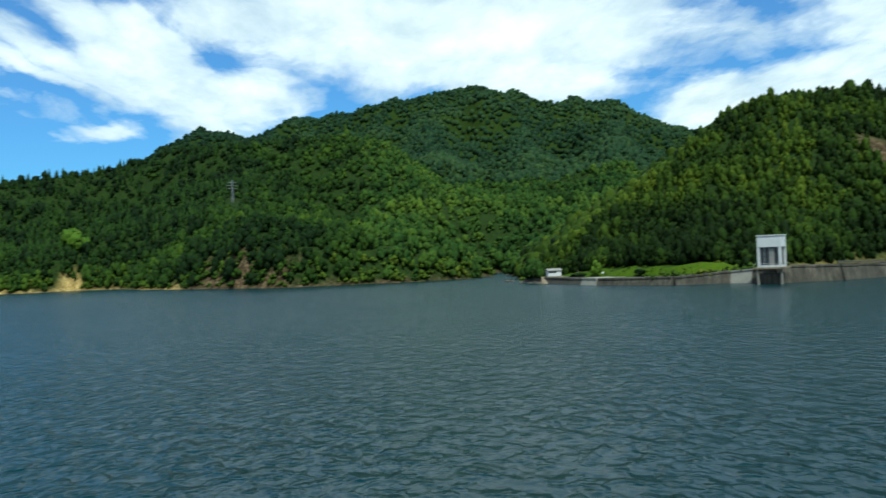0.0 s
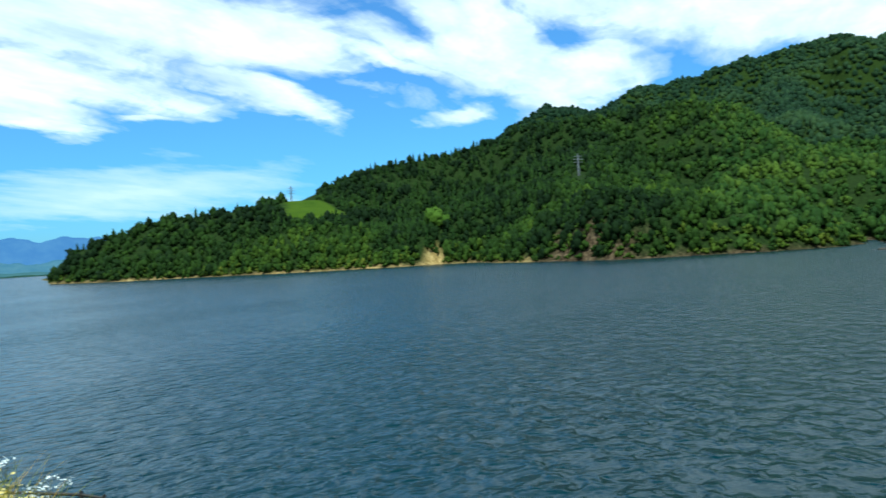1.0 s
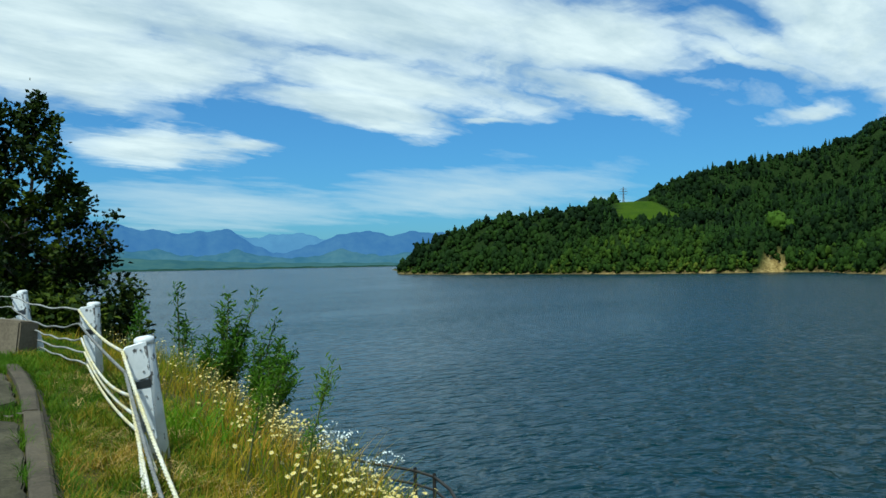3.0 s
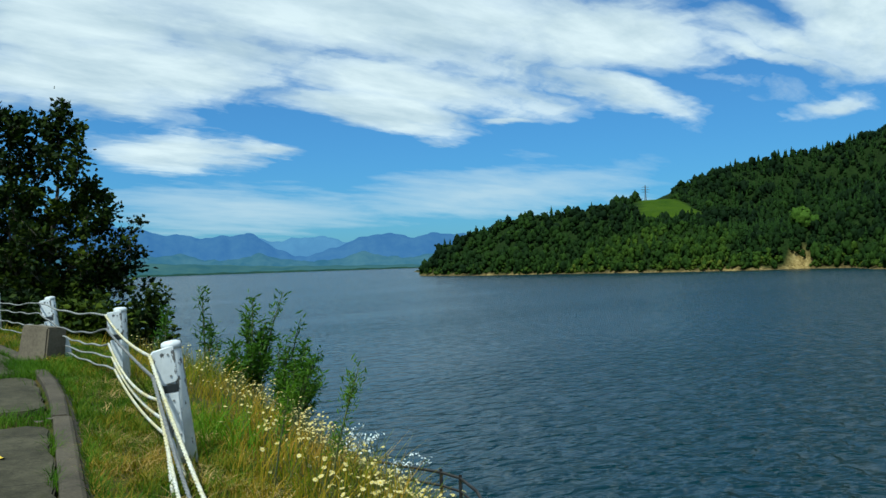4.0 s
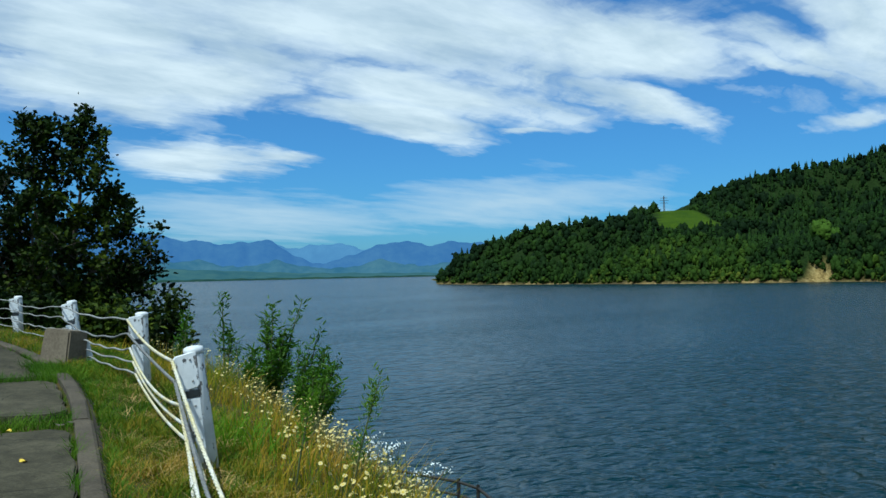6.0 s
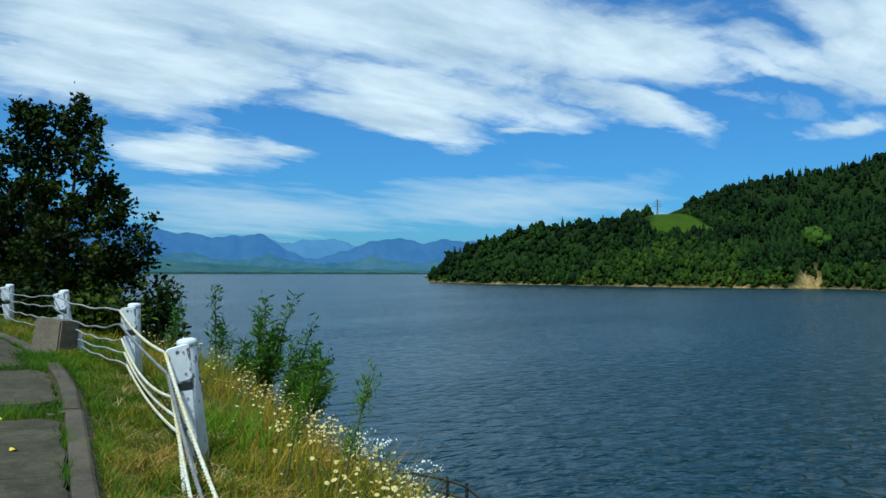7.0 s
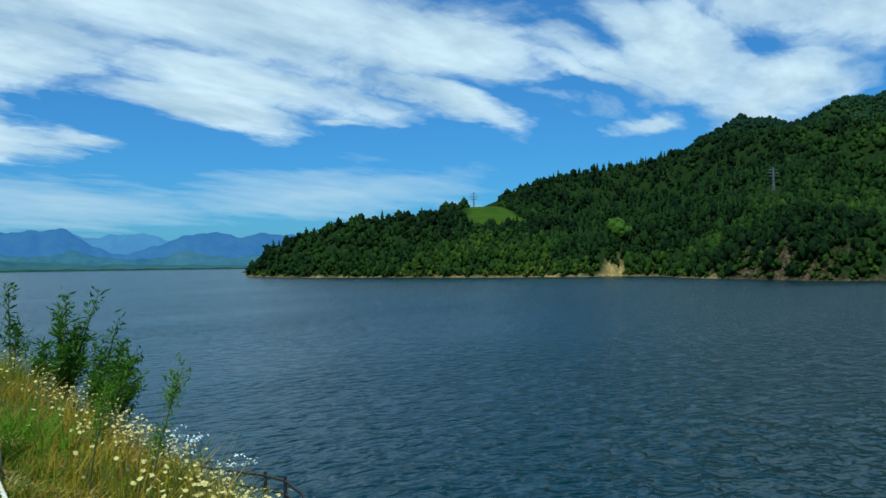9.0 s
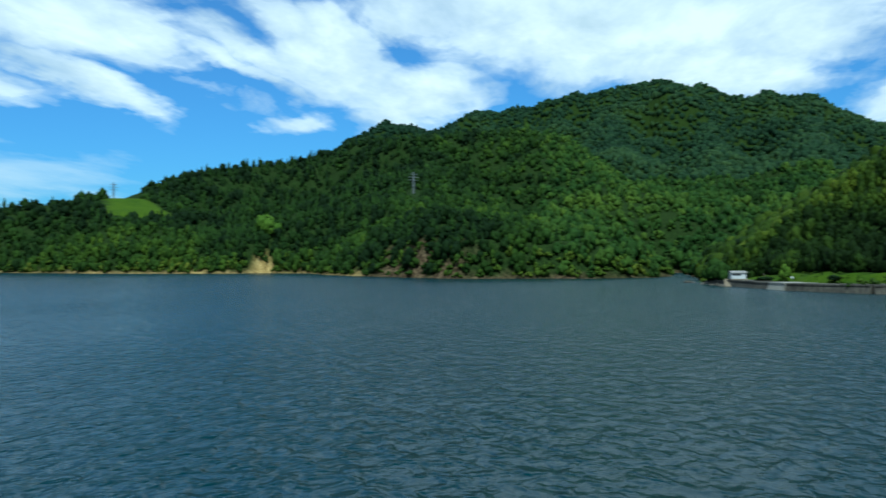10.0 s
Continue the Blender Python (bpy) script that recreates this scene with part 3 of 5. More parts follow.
# the lake
me = mesh_of("water", [(-4800, -200, 0), (1500, -200, 0), (1500, 4800, 0), (-4800, 4800, 0)], [(0, 1, 2, 3)], M_WATER)
tagged(new("water", me), "dark blue-green lake water ruffled by wind", "lake", kind="structure")


# ---- distant shore ----
def far_range(name, mat, az0, az1, r, crest, seed, rough, label, depth=350.0, foot=0.0):
    """A range of hills along an arc: crest gives bearings and heights of its line."""
    az = np.linspace(az0, az1, 420)
    h = np.interp(az, [c[0] for c in crest], [c[1] for c in crest])
    g = np.random.default_rng(seed)
    for f in (0.9, 2.1, 4.7, 9.3):
        h = h + rough / f ** 0.8 * np.sin(az * f * 3.1 + g.uniform(0, 6.28))
    h = np.maximum(h, 1.0)
    rings = 9
    verts = []
    for k in range(rings):
        q = k / (rings - 1)
        rr = r + depth * (q * 2 - 1) * (1 if q < 0.5 else 0.4)
        hh = h * (math.sin(min(q * 2, 1) * math.pi / 2) ** 1.3 if q <= 0.5 else 1 - (q - 0.5))
        a = np.radians(az)
        ripple = 1 + (0.20 * np.sin(az * 1.9 + k * 0.9 + seed) + 0.13 * np.sin(az * 4.3 - k * 1.4) + 0.07 * np.sin(az * 9.7 + k * 2.1)) * (max(4 - k, 0) / 4 if k else 0)
        verts.append(np.stack([-rr * np.sin(a), rr * np.cos(a), hh * ripple + foot], 1))
    v = np.concatenate(verts)
    n = len(az)
    i = np.arange(rings - 1)[:, None] * n + np.arange(n - 1)[None, :]
    f = np.stack([i, i + 1, i + n + 1, i + n], -1).reshape(-1, 4)
    ob = new(name, mesh_of(name, v, f, mat, True))
    return tagged(ob, label, "backdrop", kind="structure")


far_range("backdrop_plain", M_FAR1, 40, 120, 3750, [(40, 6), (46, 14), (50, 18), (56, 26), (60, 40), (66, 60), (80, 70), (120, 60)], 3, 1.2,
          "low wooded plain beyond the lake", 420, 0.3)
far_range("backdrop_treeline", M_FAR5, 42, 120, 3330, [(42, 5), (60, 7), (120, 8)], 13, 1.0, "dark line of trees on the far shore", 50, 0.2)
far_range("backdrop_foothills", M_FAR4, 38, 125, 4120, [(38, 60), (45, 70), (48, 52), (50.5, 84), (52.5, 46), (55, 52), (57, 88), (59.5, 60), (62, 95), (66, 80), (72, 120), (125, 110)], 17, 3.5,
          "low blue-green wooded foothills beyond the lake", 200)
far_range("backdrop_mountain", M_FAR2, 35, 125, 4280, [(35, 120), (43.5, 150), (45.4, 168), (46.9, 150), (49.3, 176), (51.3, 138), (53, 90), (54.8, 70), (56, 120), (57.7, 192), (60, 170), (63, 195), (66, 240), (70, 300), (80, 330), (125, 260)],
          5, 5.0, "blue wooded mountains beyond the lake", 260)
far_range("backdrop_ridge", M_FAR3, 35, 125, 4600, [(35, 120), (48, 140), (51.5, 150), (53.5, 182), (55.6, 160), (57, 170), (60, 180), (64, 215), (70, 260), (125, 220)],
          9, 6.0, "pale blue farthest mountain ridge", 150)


# ---- woods ----
def icosphere(level):
    bm = bmesh.new()
    bmesh.ops.create_icosphere(bm, subdivisions=level, radius=1.0)
    v = np.array([x.co[:] for x in bm.verts])
    f = np.array([[w.index for w in q.verts] for q in bm.faces])
    bm.free()
    return v, f


def crown_shapes(boughs, level, sprays, count, seed, size=0.2, peak=0.0):
    """Broad crowns: a heap of rounded boughs, each rough with leaf clumps, and loose sprays along the rim; about unit radius, standing on 0.
    Gives the corners, their normals and the shared faces."""
    g = np.random.default_rng(seed)
    ball, bf = icosphere(level)
    if level > 1:
        bf = bf[ball[bf].mean(1)[:, 2] > -0.6]
    quad = np.array([[0, 1, 2], [0, 2, 3]])
    faces = np.concatenate([bf + len(ball) * k for k in range(boughs)] + [quad + len(ball) * boughs + 4 * k for k in range(sprays)])
    out = []
    for i in range(count):
        habit = (1.0, 1.3, 0.85, 1.1)[i % 4]
        turn = g.uniform(0, 6.283)
        parts, norms = [], []
        for k in range(boughs):
            if boughs == 1:
                c, r = np.zeros(3), 0.95
            elif k == 0:
                c, r = np.array([g.normal(0, 0.10), g.normal(0, 0.10), 0.40]), g.uniform(0.42, 0.60)
            else:
                w = turn + (6.283 / (boughs - 1) if not peak else 2.4) * k + g.uniform(-0.35, 0.35)
                h = g.uniform(0, 1) if not peak else (k - 0.5 + g.uniform(-0.3, 0.3)) / (boughs - 1)
                q = g.uniform(0.42, 0.62) * (1 - peak * h)
                c, r = np.array([q * math.cos(w), q * math.sin(w), -0.38 + (0.72 + 0.4 * peak) * h]), g.uniform(0.32, 0.52) * (1 - 0.45 * peak * h)
            v = c + ball * (r * (1 + g.normal(0, 0.15, len(ball))))[:, None] * [1, 1, g.uniform(0.8, 1.05)]
            n = ball * 0.75 + v / (np.linalg.norm(v, axis=1)[:, None] + 1e-9) * 0.25
            parts.append(v)
            norms.append(n)
        body, lie = np.concatenate(parts), np.concatenate(norms)
        if sprays:
            pick = g.choice(len(body), sprays, p=np.clip(body[:, 2] + 0.7, 0.02, None) / np.clip(body[:, 2] + 0.7, 0.02, None).sum())
            c, d = body[pick] * g.uniform(0.97, 1.08, (sprays, 1)), lie[pick]
            n = d + g.normal(0, 0.45, (sprays, 3))
            n /= np.linalg.norm(n, axis=1)[:, None]
            u = np.cross(n, g.normal(size=(sprays, 3)))
            u /= np.linalg.norm(u, axis=1)[:, None]
            w = np.cross(n, u)
            k = size * g.uniform(0.5, 1.2, (sprays, 4, 1))
            body = np.concatenate([body, (np.stack([u, w, -u, -w], 1) * k + c[:, None]).reshape(-1, 3)])
            lie = np.concatenate([lie, np.repeat(d, 4, 0)])
        out.append((body * [1, 1, habit] + [0, 0, 0.72 * habit], lie))
    return out, faces


def dome_shapes(count, seed):
    """Lumpy domes of far crowns; unit radius, standing on 0."""
    return crown_shapes(1, 1, 0, count, seed)


def conifer_shapes(count, seed):
    """Narrow tiers of drooping boughs with ragged rims; unit height."""
    g = np.random.default_rng(seed)
    out, faces = [], None
    for _ in range(count):
        verts, fs, sides, tiers = [], [], 8, 9
        for k in range(tiers):
            z0, z1 = 0.10 + 0.80 * k / tiers, 0.26 + 0.75 * (k + 1) / tiers
            r = 0.21 * (1 - k / tiers) ** 0.8 + 0.015
            base = len(verts)
            for s in range(sides):
                a = 6.283 * s / sides + g.uniform(-0.2, 0.2) + k
                rr = r * g.uniform(0.5, 1.3)
                verts.append((rr * math.cos(a), rr * math.sin(a), z0 + g.uniform(-0.03, 0.03)))
            verts.append((0, 0, min(z1, 1.0)))
            for s in range(sides):
                fs.append((base + s, base + (s + 1) % sides, base + sides))
        v = np.array(verts)
        out.append((v, (v - [0, 0, 0.3]) * [4, 4, 1]))
        faces = np.array(fs)
    return out, faces


def stand_tone(x, y):
    """Darker and lighter stands by bearing and distance; shade low on the quay hill is put in too."""
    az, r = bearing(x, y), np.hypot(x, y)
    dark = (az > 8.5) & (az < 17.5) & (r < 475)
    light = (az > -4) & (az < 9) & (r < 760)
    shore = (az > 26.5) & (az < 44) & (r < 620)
    # the steep hill darkens towards its foot, shade put into the tone
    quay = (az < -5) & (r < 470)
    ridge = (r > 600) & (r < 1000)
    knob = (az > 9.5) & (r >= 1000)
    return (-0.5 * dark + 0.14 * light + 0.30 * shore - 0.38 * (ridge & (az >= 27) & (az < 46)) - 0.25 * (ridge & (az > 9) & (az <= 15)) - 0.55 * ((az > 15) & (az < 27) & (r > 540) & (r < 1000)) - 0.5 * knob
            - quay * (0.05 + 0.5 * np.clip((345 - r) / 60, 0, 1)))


def woods(name, shapes, faces, xyz, size, tall, mat, label, soft=0.24, stands=1.0):
    """One mesh of many trees: shapes are dealt out, turned, scaled and set down."""
    g = np.random.default_rng(len(xyz))
    n, k = len(xyz), len(shapes[0][0])
    pick = g.integers(0, len(shapes), n)
    base, out = np.array([q[0] for q in shapes])[pick], np.array([q[1] for q in shapes])[pick]
    a = g.uniform(0, 6.283, n)
    c, s = np.cos(a)[:, None], np.sin(a)[:, None]
    v = np.stack([(base[:, :, 0] * c - base[:, :, 1] * s) * size[:, None], (base[:, :, 0] * s + base[:, :, 1] * c) * size[:, None], base[:, :, 2] * tall[:, None]], -1)
    v += xyz[:, None, :]
    f = faces[None] + (np.arange(n) * k)[:, None, None]
    ob = new(name, mesh_of(name, v.reshape(-1, 3), f.reshape(-1, 3), mat, True))
    # sprays catch the light with the bough that they grow on
    way = np.stack([(out[:, :, 0] * c - out[:, :, 1] * s) / size[:, None], (out[:, :, 0] * s + out[:, :, 1] * c) / size[:, None], out[:, :, 2] / tall[:, None]], -1).reshape(-1, 3)
    way = way / (np.linalg.norm(way, axis=1)[:, None] + 1e-9) + g.normal(0, soft, (n * k, 3))
    ob.data.normals_split_custom_set_from_vertices(way / np.linalg.norm(way, axis=1)[:, None])
    ob.data.attributes.new("tone", "FLOAT", "POINT").data.foreach_set("value", np.repeat(np.clip(0.2 + 0.6 * g.uniform(0, 1, n) + 0.25 * waves(xyz[:, 0], xyz[:, 1], 34, 5) + stands * stand_tone(xyz[:, 0], xyz[:, 1]), -0.3, 1.5), k).astype(np.float32))
    return tagged(ob, label, "woods", kind="stuff")


def sow(x0, x1, y0, y1, step, seed):
    g = np.random.default_rng(seed)
    a, b = np.meshgrid(np.arange(x0, x1, step), np.arange(y0, y1, step), indexing="ij")
    x, y = (a + g.uniform(-0.45, 0.45, a.shape) * step).ravel(), (b + g.uniform(-0.45, 0.45, a.shape) * step).ravel()
    z, sd, dq = hill_height(x, y)
    meadow, rocky, sandy = cover_of(x, y, z, sd, dq)
    bluff = np.minimum(np.hypot((x + 211) / 9.0, (y - 491) / 10), np.hypot((x + 243) / 7, (y - 470) / 8)) < 0.9
    az, r = bearing(x, y), np.hypot(x, y)
    bluff |= (np.abs(az - 13.35) < 0.6) & (r > 592) & (r < 640)
    bluff |= (az > 30.2) & (az < 32.6) & (r > 652) & (r < 860)
    ok = (sd > 1.2) & (dq > 15.0) & (meadow < 0.5) & ((x < 88) | (dq > 19)) & ~bluff & ((rocky < 0.6) | (g.uniform(size=x.shape) < 0.12)) & (g.uniform(size=x.shape) > 0.03)
    return np.stack([x, y, z], 1)[ok], np.minimum(sd, dq - 12)[ok], g


CLOSE_SHAPES, CLOSE_FACES = crown_shapes(8, 1, 28, 16, 25, 0.19, 0.6)
NEAR_SHAPES, NEAR_FACES = crown_shapes(7, 1, 18, 16, 21, 0.20, 0.5)
MID_SHAPES, MID_FACES = crown_shapes(5, 1, 10, 16, 22, 0.22, 0.4)
FAR_SHAPES, FAR_FACES = dome_shapes(14, 24)
CONE_SHAPES, CONE_FACES = conifer_shapes(8, 23)


def plant(name, area, step, seed, shapes, faces, mat, label, radius, keep, conifers=0.0, sink=0.6, slender=1.0):
    xyz, sd, g = sow(*area, step, seed)
    mine = keep(xyz[:, 0], xyz[:, 1])
    xyz, sd = xyz[mine], sd[mine]
    az, r = bearing(xyz[:, 0], xyz[:, 1]), np.hypot(xyz[:, 0], xyz[:, 1])
    stand = 0.3 * ((az > 14) & (az < 27) & (r > 560)) * (conifers > 0)
    cone = (g.uniform(size=len(xyz)) < stand + conifers * (1 + 1.2 * waves(xyz[:, 0], xyz[:, 1], 120, 31)))
    broad = xyz[~cone]
    size = g.uniform(*radius, len(broad))
    tall = size * g.uniform(0.95, 1.35, len(broad)) * slender
    foot = broad.copy()
    foot[:, 2] -= tall * np.interp(sd[~cone], [6, 22], [0.2, sink])
    woods(name, shapes, faces, foot, size, tall, mat, label)
    if cone.any():
        tall = g.uniform(9, 14, cone.sum())
        woods("conifers", CONE_SHAPES, CONE_FACES, xyz[cone] - [0, 0, 3.0], tall * 0.9, tall, M_CONIFER, "dark conifers among the broadleaf woods", 0.5)


def hill_line(x, y):
    """How far off the crest of the steep hill lies on each bearing."""
    return np.interp(-bearing(x, y), [7.6, 10.3, 12.5, 15.9, 18.8, 22, 27, 34], [335, 355, 370, 390, 412, 434, 434, 414])


plant("woods_peninsula", (-680, 30, 350, 1050), 4.4, 41, NEAR_SHAPES, NEAR_FACES, M_WOODS, "dense green broadleaf woods on the near headland", (1.9, 4.3),
      lambda x, y: (np.hypot(x, y) < 640) & (bearing(x, y) > 5), 0.05, slender=1.12)
plant("woods_ridge", (-720, 30, 380, 1200), 6.6, 42, MID_SHAPES, MID_FACES, M_WOODS, "green woods along the headland ridge", (3.2, 6.0),
      lambda x, y: (np.hypot(x, y) >= 640) & (np.hypot(x, y) < 1000) & (bearing(x, y) > 5), 0.14)
plant("woods_right_hill", (20, 330, 225, 470), 3.1, 43, CLOSE_SHAPES, CLOSE_FACES, M_WOODS_HILL, "sunlit broadleaf woods on the steep hill above the quay", (1.2, 2.7),
      lambda x, y: (bearing(x, y) < -5) & (np.hypot(x, y) < hill_line(x, y)), 0.0, 0.40, 1.35)
plant("woods_hill_back", (20, 420, 225, 560), 5.5, 48, FAR_SHAPES, FAR_FACES, M_WOODS_HILL, "broadleaf woods on the far side of the steep hill", (2.4, 4.0),
      lambda x, y: (bearing(x, y) < -5) & (np.hypot(x, y) >= hill_line(x, y)) & (np.hypot(x, y) < 520))
plant("woods_hill_foot", (25, 130, 225, 340), 3.2, 49, CLOSE_SHAPES, CLOSE_FACES, M_WOODS_HILL, "tall broadleaf trees with painted shade along the foot of the steep hill", (1.9, 3.1),
      lambda x, y: (bearing(x, y) < -6.5) & (to_segments(x, y, QUAY)[0] < 40), 0.0, 0.25, 1.25)
plant("woods_valley", (-120, 200, 380, 900), 6.6, 44, MID_SHAPES, MID_FACES, M_WOODS_MID, "woods filling the side valley behind the cove", (2.7, 5.4),
      lambda x, y: (bearing(x, y) <= 5) & (np.hypot(x, y) < 900) & ~((bearing(x, y) < -5) & (np.hypot(x, y) < 520)), 0.07)
plant("woods_mountain", (-760, 620, 820, 1620), 6.0, 45, FAR_SHAPES, FAR_FACES, M_WOODS_FAR, "dark green woods over the mountain", (3.0, 5.0),
      lambda x, y: ((bearing(x, y) <= 5) & (np.hypot(x, y) >= 900) & (np.hypot(x, y) < 1540)) | ((bearing(x, y) > 5) & (np.hypot(x, y) >= 1000) & (np.hypot(x, y) < 1540)))

# scrub on the shore banks and cliffs
g = np.random.default_rng(46)
a, c = np.meshgrid(np.arange(-660, 40, 3.4), np.arange(360, 660, 3.4), indexing="ij")
x, y = (a + g.uniform(-1.6, 1.6, a.shape)).ravel(), (c + g.uniform(-1.6, 1.6, a.shape)).ravel()
z, sd, dq = hill_height(x, y)
meadow, rocky, sandy = cover_of(x, y, z, sd, dq)
bluff = np.hypot((x + 211) / 8, (y - 491) / 9) < 0.9
keep = (sd > 0.8) & (dq > 20) & ~bluff & ((sd < 11) | (rocky > 0.5)) & (waves(x, y, 17, 47) > -0.6) & (g.uniform(size=x.shape) < np.where(rocky > 0.5, 0.9, 0.85))
size = g.uniform(1.1, 2.7, int(keep.sum()))
SCRUB, SCRUB_FACES = crown_shapes(4, 1, 12, 8, 26, 0.25)
woods("shore_scrub", SCRUB, SCRUB_FACES, np.stack([x, y, z - 0.3], 1)[keep], size, size * g.uniform(0.8, 1.3, len(size)), M_SCRUB, "low yellow-green scrub on the banks and cliffs by the water")


# ---- single trees, pylons and buildings on the far shores ----
def spot(az, r):
    x, y = -r * math.sin(radians(az)), r * math.cos(radians(az))
    z = hill_height(np.array([x]), np.array([y]))[0][0]
    return x, y, float(z)


def lone_tree(az, r, radius, tall, mat, label, seed, blobs=26):
    x, y, z = spot(az, r)
    z = max(z, 0.6)
    tree = thing("tree", (x, y, z), label=label, category="tree")
    part_mesh("trunk", tubes_mesh("trunk", [([(0, 0, -0.5), (0.1, 0, tall * 0.4), (0, 0.1, tall * 0.8)], [radius * 0.07, radius * 0.05, radius * 0.02])], M_BARK), tree)
    shapes, faces = crown_shapes(9, 3, blobs * 8, 1, seed, 0.11)
    v = shapes[0][0] * [radius, radius, tall * 0.56] - [0, 0, tall * (0.02 if tall > 3 else 0.4)]
    part_mesh("crown", mesh_of("crown", v, faces, mat, True), tree)
    return tree


lone_tree(22.6, 572, 9.0, 17, M_BRIGHT, "bright yellow-green broadleaf tree among darker woods", 3)
lone_tree(33.9, 690, 5.5, 11, M_CONIFER, "dark rounded tree standing on the ridge knoll", 4)
lone_tree(-9.9, 276, 1.7, 5.2, M_BRIGHT, "small upright yellow-green tree on the quay lawn", 5)
lone_tree(-8.7, 283, 3.0, 2.6, M_WOODS, "low spreading shrub beside the lakeside hut", 6)
lone_tree(-12.6, 257, 2.0, 1.8, M_WOODS, "low green shrub on the quay lawn", 8)
lone_tree(-5.85, 308, 4.2, 9.0, M_CONIFER, "dark dense shrub on the rocky point", 9)
lone_tree(-6.25, 300, 3.2, 8.0, M_CONIFER, "dark dense shrub behind the lakeside hut", 10)
lone_tree(-14.6, 246, 2.2, 2.6, M_WOODS, "dark shrub at the foot of the wooded slope", 11)
lone_tree(-16.2, 243, 2.4, 2.6, M_WOODS, "dark shrub beside the gate tower", 12)


def pylon(az, r, top, label):
    x, y, z = spot(az, r)
    tall = max(top - z, 16.0)
    p = thing("power_pylon", (x, y, top - tall), az + 25, label=label, category="power pylon", group="power pylons")
    w0, w1 = tall * 0.042, tall * 0.010
    corners = [(1, 1), (-1, 1), (-1, -1), (1, -1)]

    def at(k, q):
        w = w0 + (w1 - w0) * q
        return (corners[k % 4][0] * w, corners[k % 4][1] * w, tall * q)
    for k in range(4):
        part_mesh("leg", tubes_mesh("leg", [([at(k, 0), at(k, 1)], 0.12)], M_STEEL, 4), p)
    for i in range(7):
        a, b = i / 7, (i + 1) / 7
        runs = []
        for k in range(4):
            runs += [([at(k, a), at(k + 1, b)], 0.045), ([at(k + 1, a), at(k, b)], 0.045), ([at(k, b), at(k + 1, b)], 0.045)]
        part_mesh("bracing", tubes_mesh("bracing", runs, M_STEEL, 4), p)
    for q, half in ((0.62, 0.22), (0.75, 0.26), (0.88, 0.20)):
        h, z0 = tall * half, tall * q
        part_mesh("cross_arm", tubes_mesh("cross_arm", [([(-h, 0, z0), (h, 0, z0)], 0.12), ([(-h, 0, z0), (0, 0, z0 + tall * 0.03)], 0.08), ([(h, 0, z0), (0, 0, z0 + tall * 0.03)], 0.08)], M_STEEL, 4), p)
    return p


pylon(13.35, 625, 9 + 625 * math.tan(radians(5.62)), "grey lattice power pylon rising from the woods")
pylon(32.05, 735, 9 + 735 * math.tan(radians(4.65)), "slim grey lattice power pylon behind the meadow")

# quay wall in cast lengths
quay = tagged(new("quay_wall"), "weathered grey concrete quay wall along the lake", "wall", kind="structure")
run = []
for (ax, ay, az_), (bx, by, bz) in zip(QUAY, QUAY[1:]):
    n = max(1, round(math.hypot(bx - ax, by - ay) / 9))
    for k in range(n):
        run.append(((ax + (bx - ax) * k / n, ay + (by - ay) * k / n, az_ + (bz - az_) * k / n),
                    (ax + (bx - ax) * (k + 1) / n, ay + (by - ay) * (k + 1) / n, az_ + (bz - az_) * (k + 1) / n)))
for i, (a, c) in enumerate(run):
    d = Vector((c[0] - a[0], c[1] - a[1], 0)).normalized()
    out = Vector((d.y, -d.x, 0))
    if i in (6, 12):
        mat = M_PALEWALL
    else:
        mat = M_WALL
    bm = bmesh.new()
    ring = []
    for p0, q in ((a, 0.04), (c, -0.04)):
        o = Vector((p0[0], p0[1], 0)) + d * q
        lip = p0[2] + 0.10 * math.sin(i * 2.3)
        ring.append([bm.verts.new(o + out * w + Vector((0, 0, z))) for w, z in ((2.6, -2.5), (0.95, lip - 0.45), (1.15, lip - 0.40), (1.1, lip), (-0.5, lip + 0.02), (-10.0, lip + 0.02), (-10.0, -2.5))])
    for k in range(7):
        bm.faces.new((ring[0][k], ring[0][(k + 1) % 7], ring[1][(k + 1) % 7], ring[1][k]))
    bm.faces.new(ring[0][::-1])
    bm.faces.new(ring[1])
    bmesh.ops.recalc_face_normals(bm, faces=bm.faces)
    part("panel", bm, mat, quay, "paler concrete panel" if mat is M_PALEWALL else "")

# fence on the quay beyond the tower
fence = thing("quay_fence", (0, 0, 0), label="low dark post fence along the top of the quay wall", category="fence")
line = [q for q in QUAY if q[0] >= 100]
for (ax, ay, az_), (bx, by, bz) in zip(line, line[1:]):
    n = round(math.hypot(bx - ax, by - ay) / 1.15)
    part_mesh("rail", tubes_mesh("rail", [([(ax, ay, az_ + 0.85), (bx, by, bz + 0.85)], 0.06), ([(ax, ay, az_ + 0.45), (bx, by, bz + 0.45)], 0.05)], M_STEEL, 5), fence)
    me = bm_mesh("post", box_bm(0.22, 0.22, 1.1), M_RAIL)
    for k in range(n):
        q = k / n
        ob = part_mesh("post", me, fence)
        ob.location = (ax + (bx - ax) * q, ay + (by - ay) * q, az_ + (bz - az_) * q - 0.05)


